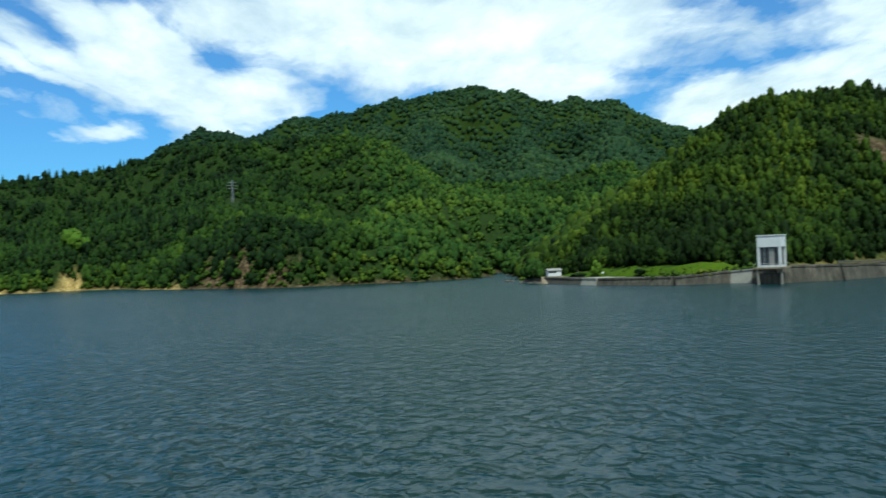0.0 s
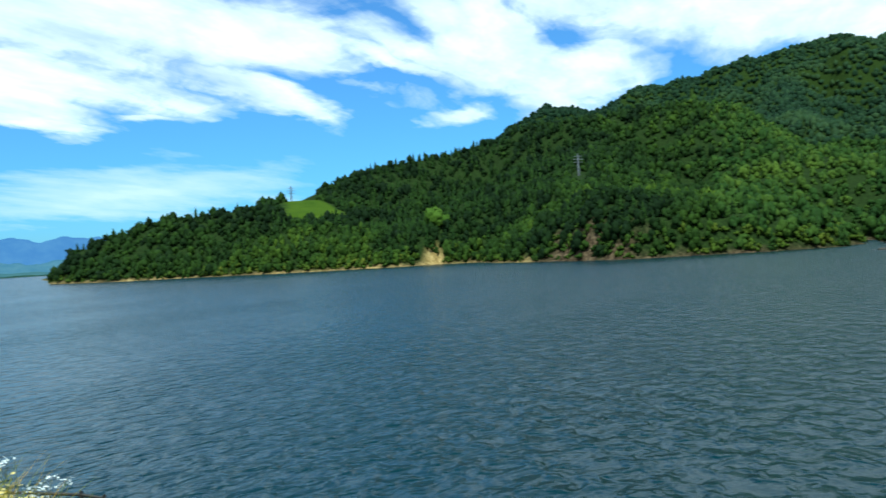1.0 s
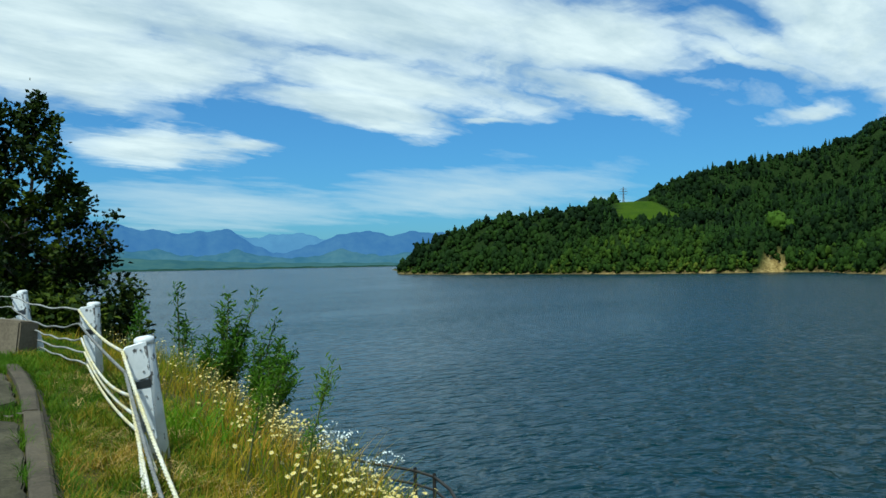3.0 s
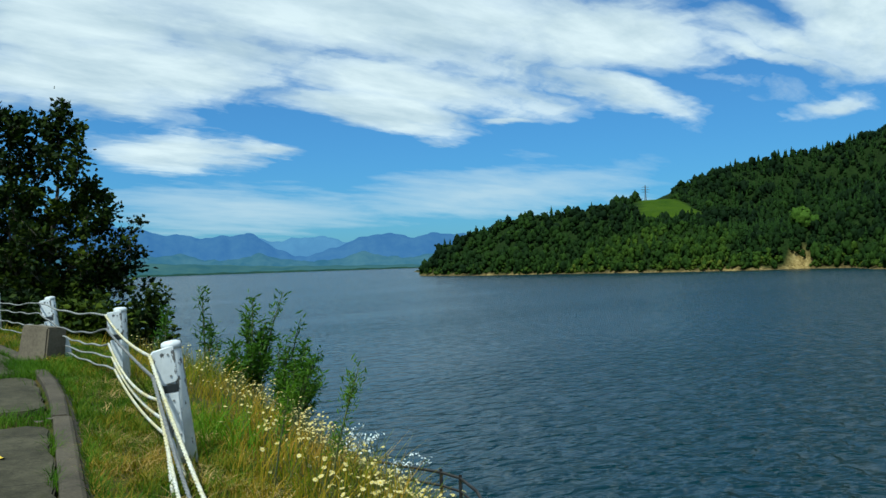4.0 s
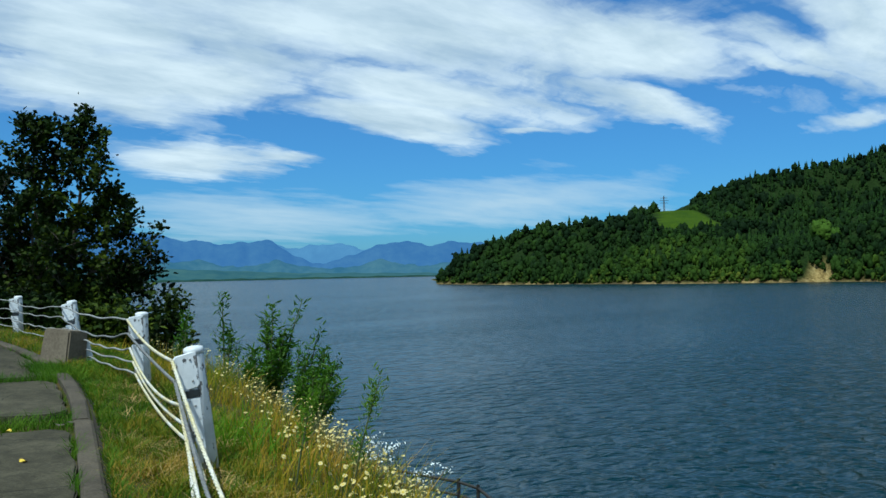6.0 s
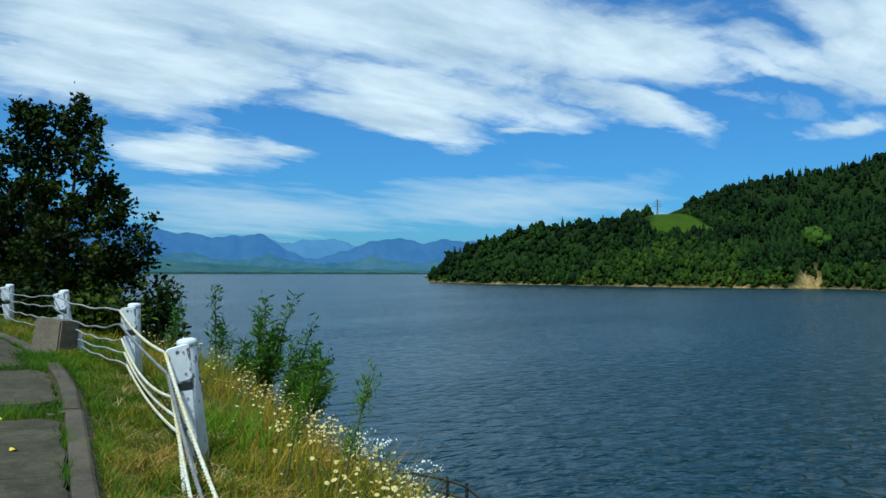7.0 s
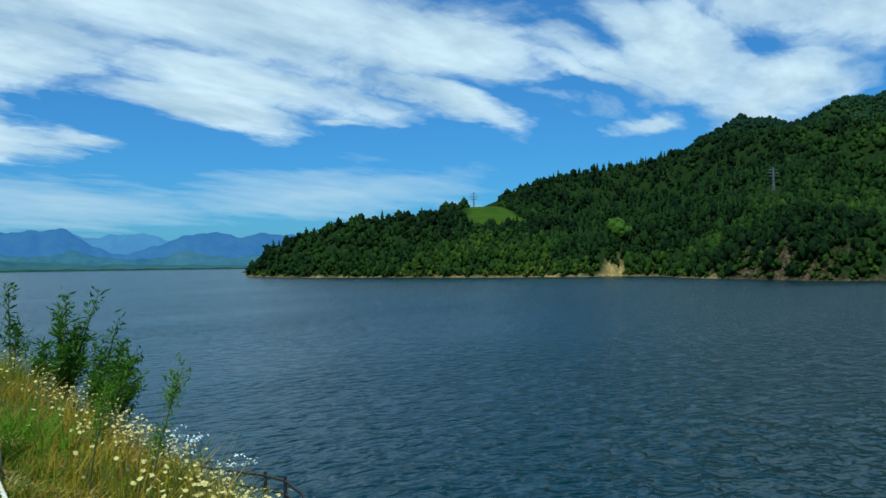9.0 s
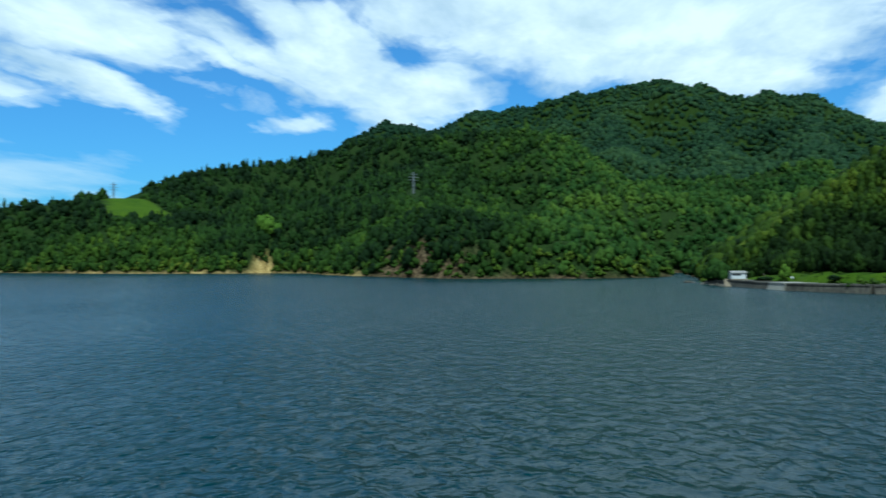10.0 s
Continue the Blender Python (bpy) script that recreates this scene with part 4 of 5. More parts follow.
# gate tower standing over the water
def gate_tower():
    w, h, z0 = 5.6, 7.6, 4.15
    t_ = thing("gate_tower", (80.5, 214.5, -2.0), -33.6, label="white concrete intake gate tower on a pier over the water", category="tower")
    base = z0 + 2.0
    wall, half = 0.35, w / 2
    # corner piers, parapet band and roof leave tall openings in the sides
    for sx in (-1, 1):
        for sy in (-1, 1):
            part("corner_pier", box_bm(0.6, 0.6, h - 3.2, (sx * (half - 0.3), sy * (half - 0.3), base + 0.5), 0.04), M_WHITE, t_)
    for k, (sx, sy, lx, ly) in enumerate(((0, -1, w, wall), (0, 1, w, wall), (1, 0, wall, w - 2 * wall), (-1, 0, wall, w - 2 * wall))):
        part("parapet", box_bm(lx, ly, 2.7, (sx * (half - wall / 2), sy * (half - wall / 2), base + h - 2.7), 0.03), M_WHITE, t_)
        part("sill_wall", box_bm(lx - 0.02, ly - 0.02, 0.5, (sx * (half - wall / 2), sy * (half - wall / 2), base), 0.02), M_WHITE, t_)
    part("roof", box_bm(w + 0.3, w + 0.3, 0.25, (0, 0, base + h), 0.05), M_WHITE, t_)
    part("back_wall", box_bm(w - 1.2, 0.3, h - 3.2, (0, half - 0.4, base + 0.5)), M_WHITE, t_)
    win = part("window", box_bm(w - 1.2, 0.06, h - 3.2, (0, -half + 0.5, base + 0.5)), M_DARK, t_, "dark tall window")
    for q in (-1.2, 0.0):
        part("mullion", box_bm(0.16, 0.12, h - 3.2, (q, -half + 0.44, base + 0.5)), M_STEEL, win)
    part("panel", box_bm(1.0, 0.10, h - 3.6, (0.6, -half + 0.43, base + 0.5)), M_ROOF, win, "grey infill panel")
    for sx in (-1, 1):
        side = part("window", box_bm(0.06, w - 1.2, h - 3.2, (sx * (half - 0.5), 0, base + 0.5)), M_DARK, t_, "dark tall window")
        part("mullion", box_bm(0.12, 0.16, h - 3.2, (sx * (half - 0.44), 0.2, base + 0.5)), M_STEEL, side)
    part("platform", box_bm(w + 1.6, w + 1.6, 0.45, (0, 0, base - 0.45), 0.05), M_CONCRETE, t_)
    part("pier", box_bm(w - 1.2, w - 1.6, base - 0.45, (0.2, 0.6, -1.0), 0.08), M_WALL, t_, "dark wet concrete pier")
    for q in (-1, 1):
        part_mesh("strut", tubes_mesh("strut", [([(q * (half - 0.2), -half + 0.4, -0.5), (q * (half + 0.1), -half - 0.3, base - 0.4)], 0.28)], M_PALEWALL, 6), t_)
    part_mesh("rail", tubes_mesh("rail", [([(-half - 0.7, -half - 0.7, base + 0.9), (half + 0.7, -half - 0.7, base + 0.9), (half + 0.7, half, base + 0.9)], 0.05)], M_STEEL, 5), t_)
    me = bm_mesh("rail_post", box_bm(0.08, 0.08, 0.95), M_STEEL)
    for k in range(5):
        part_mesh("rail_post", me, t_).location = (-half - 0.7 + k * (w + 1.4) / 4, -half - 0.7, base - 0.02)
    return t_


gate_tower()


def lakeside_hut():
    x, y, _ = spot(-7.15, 292)
    h = thing("lakeside_hut", (x, y, 2.1), 8, label="small white hut with grey roof on a concrete ramp", category="hut")
    h.scale = (0.80, 0.80, 0.80)
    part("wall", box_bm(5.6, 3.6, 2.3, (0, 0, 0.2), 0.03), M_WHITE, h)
    bm = bmesh.new()
    prof = [(-2.1, 2.45), (0, 3.25), (2.1, 2.45), (2.1, 2.6), (0, 3.42), (-2.1, 2.6)]
    ends = [[bm.verts.new((sx * 3.1, py, pz)) for py, pz in prof] for sx in (-1, 1)]
    for k in range(6):
        bm.faces.new((ends[0][k], ends[0][(k + 1) % 6], ends[1][(k + 1) % 6], ends[1][k]))
    bm.faces.new(ends[0][::-1])
    bm.faces.new(ends[1])
    bmesh.ops.recalc_face_normals(bm, faces=bm.faces)
    part("roof", bm, M_ROOF, h, "grey sheet roof")
    band = part("window", box_bm(3.4, 0.08, 0.7, (-0.9, -1.81, 1.55)), M_DARK, h, "dark band of windows under the eaves")
    for q in (-1.75, -0.9, -0.05):
        part("mullion", box_bm(0.10, 0.06, 0.7, (q, -1.85, 1.55)), M_ROOF, band)
    part("door", box_bm(0.08, 0.9, 1.9, (-2.82, 0.3, 0.22)), M_ROOF, h)
    part("plinth", box_bm(6.4, 4.4, 1.8, (0, 0, -1.6), 0.05), M_CONCRETE, h)
    return h


lakeside_hut()
ramp_bm = bmesh.new()
rp = [(31.5, 283, -1.0), (37.5, 280, -1.0), (39.5, 288, 2.2), (32.5, 291, 2.2)]
up_ = [ramp_bm.verts.new(q) for q in rp]
lo_ = [ramp_bm.verts.new((q[0], q[1], q[2] - 1.5)) for q in rp]
ramp_bm.faces.new(up_)
for k in range(4):
    ramp_bm.faces.new((up_[k], lo_[k], lo_[(k + 1) % 4], up_[(k + 1) % 4]))
bmesh.ops.recalc_face_normals(ramp_bm, faces=ramp_bm.faces)
tagged(new("boat_ramp", bm_mesh("boat_ramp", ramp_bm, M_CONCRETE)), "weathered concrete boat ramp running into the lake", "ramp", kind="structure")
x, y, z = spot(-10.3, 268)
sign = thing("sign_post", (x, y, z), -10, label="small white sign on a short post", category="sign")
part("post", box_bm(0.1, 0.1, 1.1), M_STEEL, sign)
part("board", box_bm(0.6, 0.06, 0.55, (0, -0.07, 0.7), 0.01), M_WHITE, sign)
rocks = icosphere(2)
for k in range(34):
    q = random.random()
    x, y = 24 + 12 * q + random.uniform(-3, 3), 330 - 50 * q + random.uniform(-4, 4)
    z = hill_height(np.array([x]), np.array([y]))[0][0]
    r = random.uniform(0.5, 1.6)
    v = rocks[0] * (1 + np.random.normal(0, 0.12, len(rocks[0])))[:, None] * [r, r * 0.8, r * 0.6]
    ob = new("boulder", mesh_of("boulder", v, rocks[1], M_WALL, False))
    ob.location = (x, y, max(float(z), -0.2))
    tagged(ob, "grey boulder on the rocky point by the hut", "boulder", "boulders at the point")

# ---- near bank and footpath ----
ALONG, ACROSS = np.array([-0.94, 0.342]), np.array([0.342, 0.94])


def bend(s):
    s = np.asarray(s, float)
    near = -0.027 * np.clip(s - 7.5, 0, 12.5) ** 2
    return near - 0.675 * np.clip(s - 20, 0, None)


def bank_height(s, l):
    """Ground by the way along the path and out towards the lake from it."""
    s, l = np.asarray(s, float), np.asarray(l, float)
    z = 7.72 + 0.045 * np.clip(s - 3, 0, 60)
    d = np.clip(l - 0.9, 0, 0.9)
    z = z - 0.12 * d - 0.10 * d * d - 0.90 * np.clip(l - 1.8, 0, None)
    soft = np.clip((l - 0.3) / 0.5, 0, 1)
    return z + soft * (0.03 * waves(s, l, 1.7, 51) + 0.06 * waves(s, l, 4.5, 52) * np.clip(l - 0.9, 0, 1))


def bank_xyz(s, l, lift=0.0):
    s, l = np.asarray(s, float), np.asarray(l, float)
    big = l + bend(s)
    return np.stack([s * ALONG[0] + big * ACROSS[0], s * ALONG[1] + big * ACROSS[1], bank_height(s, l) + lift], -1)


ss = np.concatenate([np.arange(-160, -6, 6.0), np.arange(-6, 26, 0.25), np.arange(26, 170, 6.0)])
ls = np.concatenate([np.arange(-170, -5, 5.0), np.arange(-5, 0, 0.5), np.arange(0.0, 6, 0.2), np.arange(6, 17, 0.8)])
a, c = np.meshgrid(ss, ls, indexing="ij")
v = bank_xyz(a.ravel(), c.ravel())
v[:, 2] -= np.where((c.ravel() < 0.1) & (c.ravel() > -3.2), 0.05, 0.0)
tagged(new("ground_bank", mesh_of("bank", v, grid_faces(len(ss), len(ls))[:, ::-1], M_BANK, True)), "grassy bank sloping down to the lake", "ground", kind="structure")


def slab(s0, s1, l0, l1, cut, drop, turn):
    """A cast slab with broken corners on its lake side, in bank coordinates."""
    bm = bmesh.new()
    corners = [(s0, l0), (s1, l0), (s1, l1 - cut), (s1 - cut * 0.5, l1 - cut * 0.3), (s1 - cut * 1.3, l1), (s0 + cut * 1.2, l1), (s0 + cut * 0.4, l1 - cut * 0.4), (s0, l1 - cut)]
    prof = []
    for (sa, la), (sb, lb) in zip(corners, corners[1:] + corners[:1]):
        n = max(1, int(math.hypot(sb - sa, lb - la) / 0.14))
        prof += [(sa + (sb - sa) * k / n + random.uniform(-0.018, 0.018), la + (lb - la) * k / n + random.uniform(-0.016, 0.016)) for k in range(n)]
    top = []
    for s, l in prof:
        p = bank_xyz(s, l)
        top.append(bm.verts.new((p[0], p[1], 7.72 + 0.045 * max(s - 3, 0) + 0.012 + drop + turn * (l - l0))))
    low = [bm.verts.new(q.co - Vector((0, 0, 0.14))) for q in top]
    bm.faces.new(top)
    for k in range(len(top)):
        bm.faces.new((top[k], low[k], low[(k + 1) % len(top)], top[(k + 1) % len(top)]))
    bmesh.ops.recalc_face_normals(bm, faces=bm.faces)
    edge = [e for e in bm.edges if all(x in top for x in e.verts)]
    bmesh.ops.bevel(bm, geom=edge, offset=0.012, segments=2, affect="EDGES")
    return bm


path = tagged(new("pavement"), "cracked grey concrete footpath with weeds in its joints", "footpath", kind="structure")
for s0, s1, cut, drop, turn in ((-8.0, -4.1, 0.1, 0, 0), (-4.0, -0.4, 0.1, 0, 0), (-0.3, 3.4, 0.12, 0.004, 0), (3.45, 7.1, 0.16, 0.0, 0.004), (7.78, 9.66, 0.13, 0.008, -0.01), (9.84, 12.9, 0.15, 0.0, 0.006), (13.0, 16.4, 0.2, 0.006, 0), (16.5, 20.0, 0.2, 0.0, 0)):
    for l0, l1 in ((-1.55, 0.075 if s0 < 7.5 else 0.05), (-3.1, -1.58)):
        part("slab", slab(s0, s1, l0, l1, cut if l1 > -1 else 0.05, drop, turn), M_PAVING, path)

kerb = tagged(new("kerb"), "broken grey concrete kerb along the footpath", "kerb", kind="structure")
for s0, s1, w, lean in ((-8.0, -5.1, 0.15, 0), (-5.05, -2.05, 0.15, 0), (-2.0, 0.9, 0.15, 0), (0.95, 4.0, 0.15, 0), (4.02, 7.3, 0.15, 0.0), (7.34, 9.9, 0.145, 0.012), (10.75, 13.6, 0.15, -0.02), (14.6, 17.0, 0.15, 0.03)):
    bm = bmesh.new()
    rings = []
    for k in range(9):
        s = s0 + (s1 - s0) * k / 8
        l0 = 0.085 + lean * (k - 4) / 4
        ring = []
        for l, up in ((l0, -0.12), (l0 + 0.01, 0.022), (l0 + 0.025, 0.034), (l0 + w - 0.03, 0.032), (l0 + w - 0.008, 0.018), (l0 + w, -0.12)):
            p = bank_xyz(s, l)
            ring.append(bm.verts.new((p[0], p[1], 7.72 + 0.045 * max(s - 3, 0) + up + random.uniform(-0.004, 0.004))))
        rings.append(ring)
    for r0, r1 in zip(rings, rings[1:]):
        for k in range(5):
            bm.faces.new((r0[k], r0[k + 1], r1[k + 1], r1[k]))
    bm.faces.new(rings[0])
    bm.faces.new(rings[-1][::-1])
    bmesh.ops.recalc_face_normals(bm, faces=bm.faces)
    part("kerb_stone", bm, M_KERB, kerb)
# narrow dark strip in the gap between kerb and turf
gs = np.arange(-6, 17, 0.25)
edge = np.concatenate([bank_xyz(gs, np.full(len(gs), 0.23), 0.004), bank_xyz(gs, 0.268 + 0.015 * waves(gs, gs * 0, 0.9, 57), 0.006)])
k = np.arange(len(gs) - 1)
tagged(new("trim_kerb_strip", mesh_of("kerb_strip", edge, np.stack([k, k + 1, k + 1 + len(gs), k + len(gs)], 1), M_STRIP, True)), "narrow dark strip along the kerb", "soil", kind="structure")

# ---- cable guard fence ----
POSTS = [((-4.95, 2.59), 8.58, 7.82, (-7.0, 0)), ((-8.105, 3.715), 8.685, 7.98, (-2.0, 0)), ((-11.215, 4.23), 8.755, 8.10, (-7.0, 5.0)), ((-14.34, 4.60), 8.79, 8.2, (-1.5, 0)), ((-17.4, 4.55), 8.95, 8.35, (0, 0))]
guard = thing("cable_guard_fence", (-4.93, 2.63, 7.8), label="white posts with sagging white wire cables along the footpath", category="guard fence")


def lathe(profile, sides=20):
    bm = bmesh.new()
    rings = [[bm.verts.new((r * math.cos(6.2832 * k / sides), r * math.sin(6.2832 * k / sides), z)) for k in range(sides)] for r, z in profile]
    for r0, r1 in zip(rings, rings[1:]):
        for k in range(sides):
            bm.faces.new((r0[k], r0[(k + 1) % sides], r1[(k + 1) % sides], r1[k]))
    bm.faces.new(rings[-1])
    bm.faces.new(rings[0][::-1])
    return bm


def plate(points, thick):
    """A flat bent plate in the x-z plane."""
    bm = bmesh.new()
    f = [bm.verts.new((x, -thick / 2, z)) for x, z in points]
    g = [bm.verts.new((x, thick / 2, z)) for x, z in points]
    bm.faces.new(f)
    bm.faces.new(g[::-1])
    n = len(points)
    for k in range(n):
        bm.faces.new((f[k], g[k], g[(k + 1) % n], f[(k + 1) % n]))
    bmesh.ops.recalc_face_normals(bm, faces=bm.faces)
    bmesh.ops.bevel(bm, geom=bm.edges[:], offset=0.004, segments=1, affect="EDGES")
    return bm


OFFSETS = (0.05, 0.18, 0.32, 0.45, 0.57)
HOOKS = []
for i, ((px, py), top, foot, (side, back)) in enumerate(POSTS):
    # local x points to the path, so that the plates stand on that side
    tall = top - foot + 0.25
    lean = Matrix.Translation((px, py, foot)) @ Euler((radians(back), radians(-side), math.atan2(-ACROSS[1], -ACROSS[0]))).to_matrix().to_4x4()
    axis_top = Vector((px, py, top))
    m = Matrix.Translation(axis_top) @ lean.to_3x3().to_4x4()
    body = part("post", lathe([(0.057, -tall), (0.057, -0.03), (0.057, 0.0)]), M_PAINT, guard, smooth=True)
    body.matrix_parent_inverse = guard.matrix_world.inverted()
    body.matrix_world = m
    part("cap", lathe([(0.060, -0.035), (0.0615, -0.012), (0.058, 0.004), (0.04, 0.012), (0.01, 0.014)]), M_PAINT, body, smooth=True)
    for name, shape in (("upper", [(-0.006, -0.012), (0.120, -0.030), (0.132, -0.045), (0.118, -0.205), (0.104, -0.232), (0.082, -0.240), (0.012, -0.232), (-0.004, -0.215)]),
                        ("lower", [(0.004, -0.296), (0.100, -0.290), (0.110, -0.305), (0.058, -0.600), (0.044, -0.618), (0.012, -0.612)])):
        plate_ob = part("bracket", plate(shape, 0.024), M_PAINT, body, "white painted steel cable bracket")
        plate_ob.location = (0, 0.050, 0)
        for bx, bz in (((0.035, -0.06), (0.035, -0.19)) if name == "upper" else ((0.040, -0.34), (0.030, -0.55))):
            bolt = part("bolt", lathe([(0.007, 0.0), (0.007, 0.005), (0.004, 0.008)], 8), M_GREYCABLE, plate_ob, "small grey bolt head")
            bolt.matrix_local = Matrix.Translation((bx, 0.010, bz)) @ Euler((radians(-90), 0, 0)).to_matrix().to_4x4()
    for edge, low, high in ((0.118, -0.20, -0.04), (0.092, -0.56, -0.30)):
        part("lug", box_bm(0.020, 0.05, high - low, (edge - (0.012 if low < -0.3 else 0.0), 0.03, low), 0.004), M_GREYCABLE, body, "grey worn edge of the bracket")
    # dark box stands in for the shaded gap between the brackets
    part("gap_shade", box_bm(0.085, 0.05, 0.046, (0.045, 0.038, -0.290)), M_DARK, body)
    HOOKS.append([m @ Vector((0.138 - 0.16 * max(0, o - 0.25), 0.062, -o)) for o in OFFSETS])

SAGS = {(0, 1): (0.05, 0.015, 0.11, 0.08, 0.07), (1, 2): (0.03, 0.11, 0.08, 0.05, 0.03), (2, 3): (0.05, 0.03, 0.05, 0.04, 0.04), (3, 4): (0.04, 0.05, 0.04, 0.03, 0.05)}


def hung(a, c, sag, n):
    return [a.lerp(c, k / n) - Vector((0, 0, sag * 4 * (k / n) * (1 - k / n))) for k in range(n + 1)]


def roped(points, pitch, r):
    """Three strands laid round the line of a cable."""
    pts = [Vector(p) for p in points]
    lens = [0.0]
    for p, q in zip(pts, pts[1:]):
        lens.append(lens[-1] + (q - p).length)
    n = int(lens[-1] / 0.02)
    runs = [[], [], []]
    at = 0
    for i in range(n + 1):
        w = lens[-1] * i / n
        while at < len(lens) - 2 and lens[at + 1] < w:
            at += 1
        d = (pts[at + 1] - pts[at]).normalized()
        p = pts[at] + d * (w - lens[at])
        side = d.cross(Vector((0, 0, 1))).normalized()
        up = side.cross(d)
        for k in range(3):
            ang = 6.2832 * (w / pitch + k / 3)
            runs[k].append(p + (side * math.cos(ang) + up * math.sin(ang)) * r * 0.55)
    return [(run, r * 0.62) for run in runs]


for k in range(5):
    for i in range(4):
        line = hung(HOOKS[i][k], HOOKS[i + 1][k], SAGS[(i, i + 1)][k], 24)
        if i:                          # slack old cables keep their kinks
            line = [p + Vector((0, 0, 0.016 * math.sin(q * 0.52 + k * 1.7) * math.sin(q * 0.262 * (1 + k % 3)) if 0 < q < 24 else 0)) for q, p in enumerate(line)]
        runs = roped(line, 0.085, 0.0105) if i == 0 else [(line, 0.0095 if i == 1 else 0.008)]
        mat = M_WIRE if k == 1 and i < 2 else M_ROPE if i == 0 else M_GREYCABLE
        ob = part_mesh("cable", tubes_mesh("cable", runs, mat, 5), guard, {M_WIRE: "bare grey wire cable", M_GREYCABLE: "dirty grey cable"}.get(mat, ""))
        ob.matrix_parent_inverse = guard.matrix_world.inverted()
    stay = Vector((-3.44, 2.03, 7.66)) + Vector((*ACROSS, 0)) * (0.14 - 0.075 * ((k + 1) % 5))
    runs = roped(hung(HOOKS[0][k], stay, 0.06 + 0.025 * k, 24), 0.085, 0.0115)
    ob = part_mesh("cable", tubes_mesh("cable", runs, M_ROPE if k != 1 else M_WIRE, 5), guard, "" if k != 1 else "bare grey wire cable")
    ob.matrix_parent_inverse = guard.matrix_world.inverted()

# concrete block and white stump beside the third post
x, y = -10.2, 3.82
blk = thing("concrete_block", (x, y, 8.0), 0, label="weathered tapered concrete block on the verge", category="block")
blk.matrix_world = Matrix.Translation((x - 0.04, y - 0.08, 7.98)) @ Matrix.Rotation(radians(7), 4, Vector((-0.93, 0.36, 0))) @ Matrix.Rotation(radians(20), 4, "Z")
part("body", box_bm(0.47, 0.30, 0.60, (0, 0, -0.12), 0.018, taper=0.88), M_CONCRETE, blk)
stump = tagged(new("marker_stump", bm_mesh("marker_stump", box_bm(0.10, 0.05, 0.40, (0, 0, -0.1), 0.012, taper=0.85), M_PAINT)), "short leaning white painted stump beside the concrete block", "stump")
stump.matrix_world = pose(-10.12, 4.02, 8.03, 6, -9, 60)

# railing of the steps down the bank
RAIL_LINE = [(-10.14, 7.07, 6.43), (-9.20, 7.43, 6.45), (-8.51, 7.62, 6.41), (-7.94, 7.76, 6.38), (-7.62, 7.78, 6.35), (-7.27, 7.70, 6.26), (-6.86, 7.49, 6.09)]
steps_rail = thing("bank_railing", RAIL_LINE[3], label="black two-bar metal railing on the bank below the path", category="railing")


def local(points, dz=0.0):
    return [Vector(p) + Vector((0, 0, dz)) - Vector(RAIL_LINE[3]) for p in points]


part_mesh("top_rail", tubes_mesh("top_rail", [(local(RAIL_LINE), 0.02)], M_RAIL, 8), steps_rail)
part_mesh("lower_rail", tubes_mesh("lower_rail", [(local(RAIL_LINE, -0.165), 0.017)], M_RAIL, 8), steps_rail)
for p in (RAIL_LINE[0], RAIL_LINE[1], RAIL_LINE[3], RAIL_LINE[4], RAIL_LINE[6]):
    part_mesh("post", tubes_mesh("post", [(local([(p[0], p[1], p[2] + 0.04), (p[0], p[1], p[2] - 1.5)]), 0.022)], M_RAIL, 8), steps_rail)


# ---- plants on the bank ----
def blades(name, xyz, height, width, lean, mat, label, segs=2, seed=0):
    """Bent, tapering grass blades on given feet."""
    g = np.random.default_rng(seed)
    n = len(xyz)
    a = g.uniform(0, 6.283, n)
    out = np.stack([np.cos(a), np.sin(a), np.zeros(n)], 1)
    side = np.stack([-np.sin(a + 0.6), np.cos(a + 0.6), np.zeros(n)], 1)
    bend_ = g.uniform(*lean, n)
    verts = []
    for k in range(segs + 1):
        q = k / segs
        c = xyz + out * (bend_ * height * q ** 1.8)[:, None] + np.array([0, 0, 1.0]) * (height * q * (1 - 0.25 * bend_ * q))[:, None]
        w = (width * (1 - q * 0.75 if k < segs else 0.08))[:, None] * side
        verts += [c - w, c + w]
    v = np.stack(verts, 1)
    k2 = 2 * (segs + 1)
    quad = np.array([(2 * k, 2 * k + 1, 2 * k + 3, 2 * k + 2) for k in range(segs)])
    f = quad[None] + (np.arange(n) * k2)[:, None, None]
    ob = new(name, mesh_of(name, v.reshape(-1, 3), f.reshape(-1, 4), mat, False))
    return tagged(ob, label, "grass", kind="stuff")


g = np.random.default_rng(91)
n = 34000
s, l = g.uniform(2.5, 24, n) ** 1.0, g.uniform(0.255, 1.15, n)
s = 2.5 + (s - 2.5) * g.uniform(0.15, 1.0, n)
s = np.where(g.uniform(size=n) < 0.12, g.uniform(-8, 3, n), s)
blades("verge_grass", bank_xyz(s, l, -0.01), g.uniform(0.03, 0.10, n) * (1.1 + 0.7 * waves(s, l, 0.7, 61)), g.uniform(0.0022, 0.0055, n), (0.3, 1.3), M_GRASS, "short mown verge grass with dry straw", 2, 92)
n = 11000
pick = g.integers(0, 4, n)
s = np.choose(pick, [g.normal(7.45, 0.17, n), g.normal(9.75, 0.09, n), g.normal(10.3, 0.35, n), g.uniform(3, 14, n)])
l = np.choose(pick, [g.uniform(-3, 0.1, n), g.uniform(-3, 0.1, n), g.uniform(-0.1, 0.25, n), g.normal(0.075, 0.02, n)])
keep = ~((pick == 3) & (waves(s, l, 1.1, 62) < 0.3))
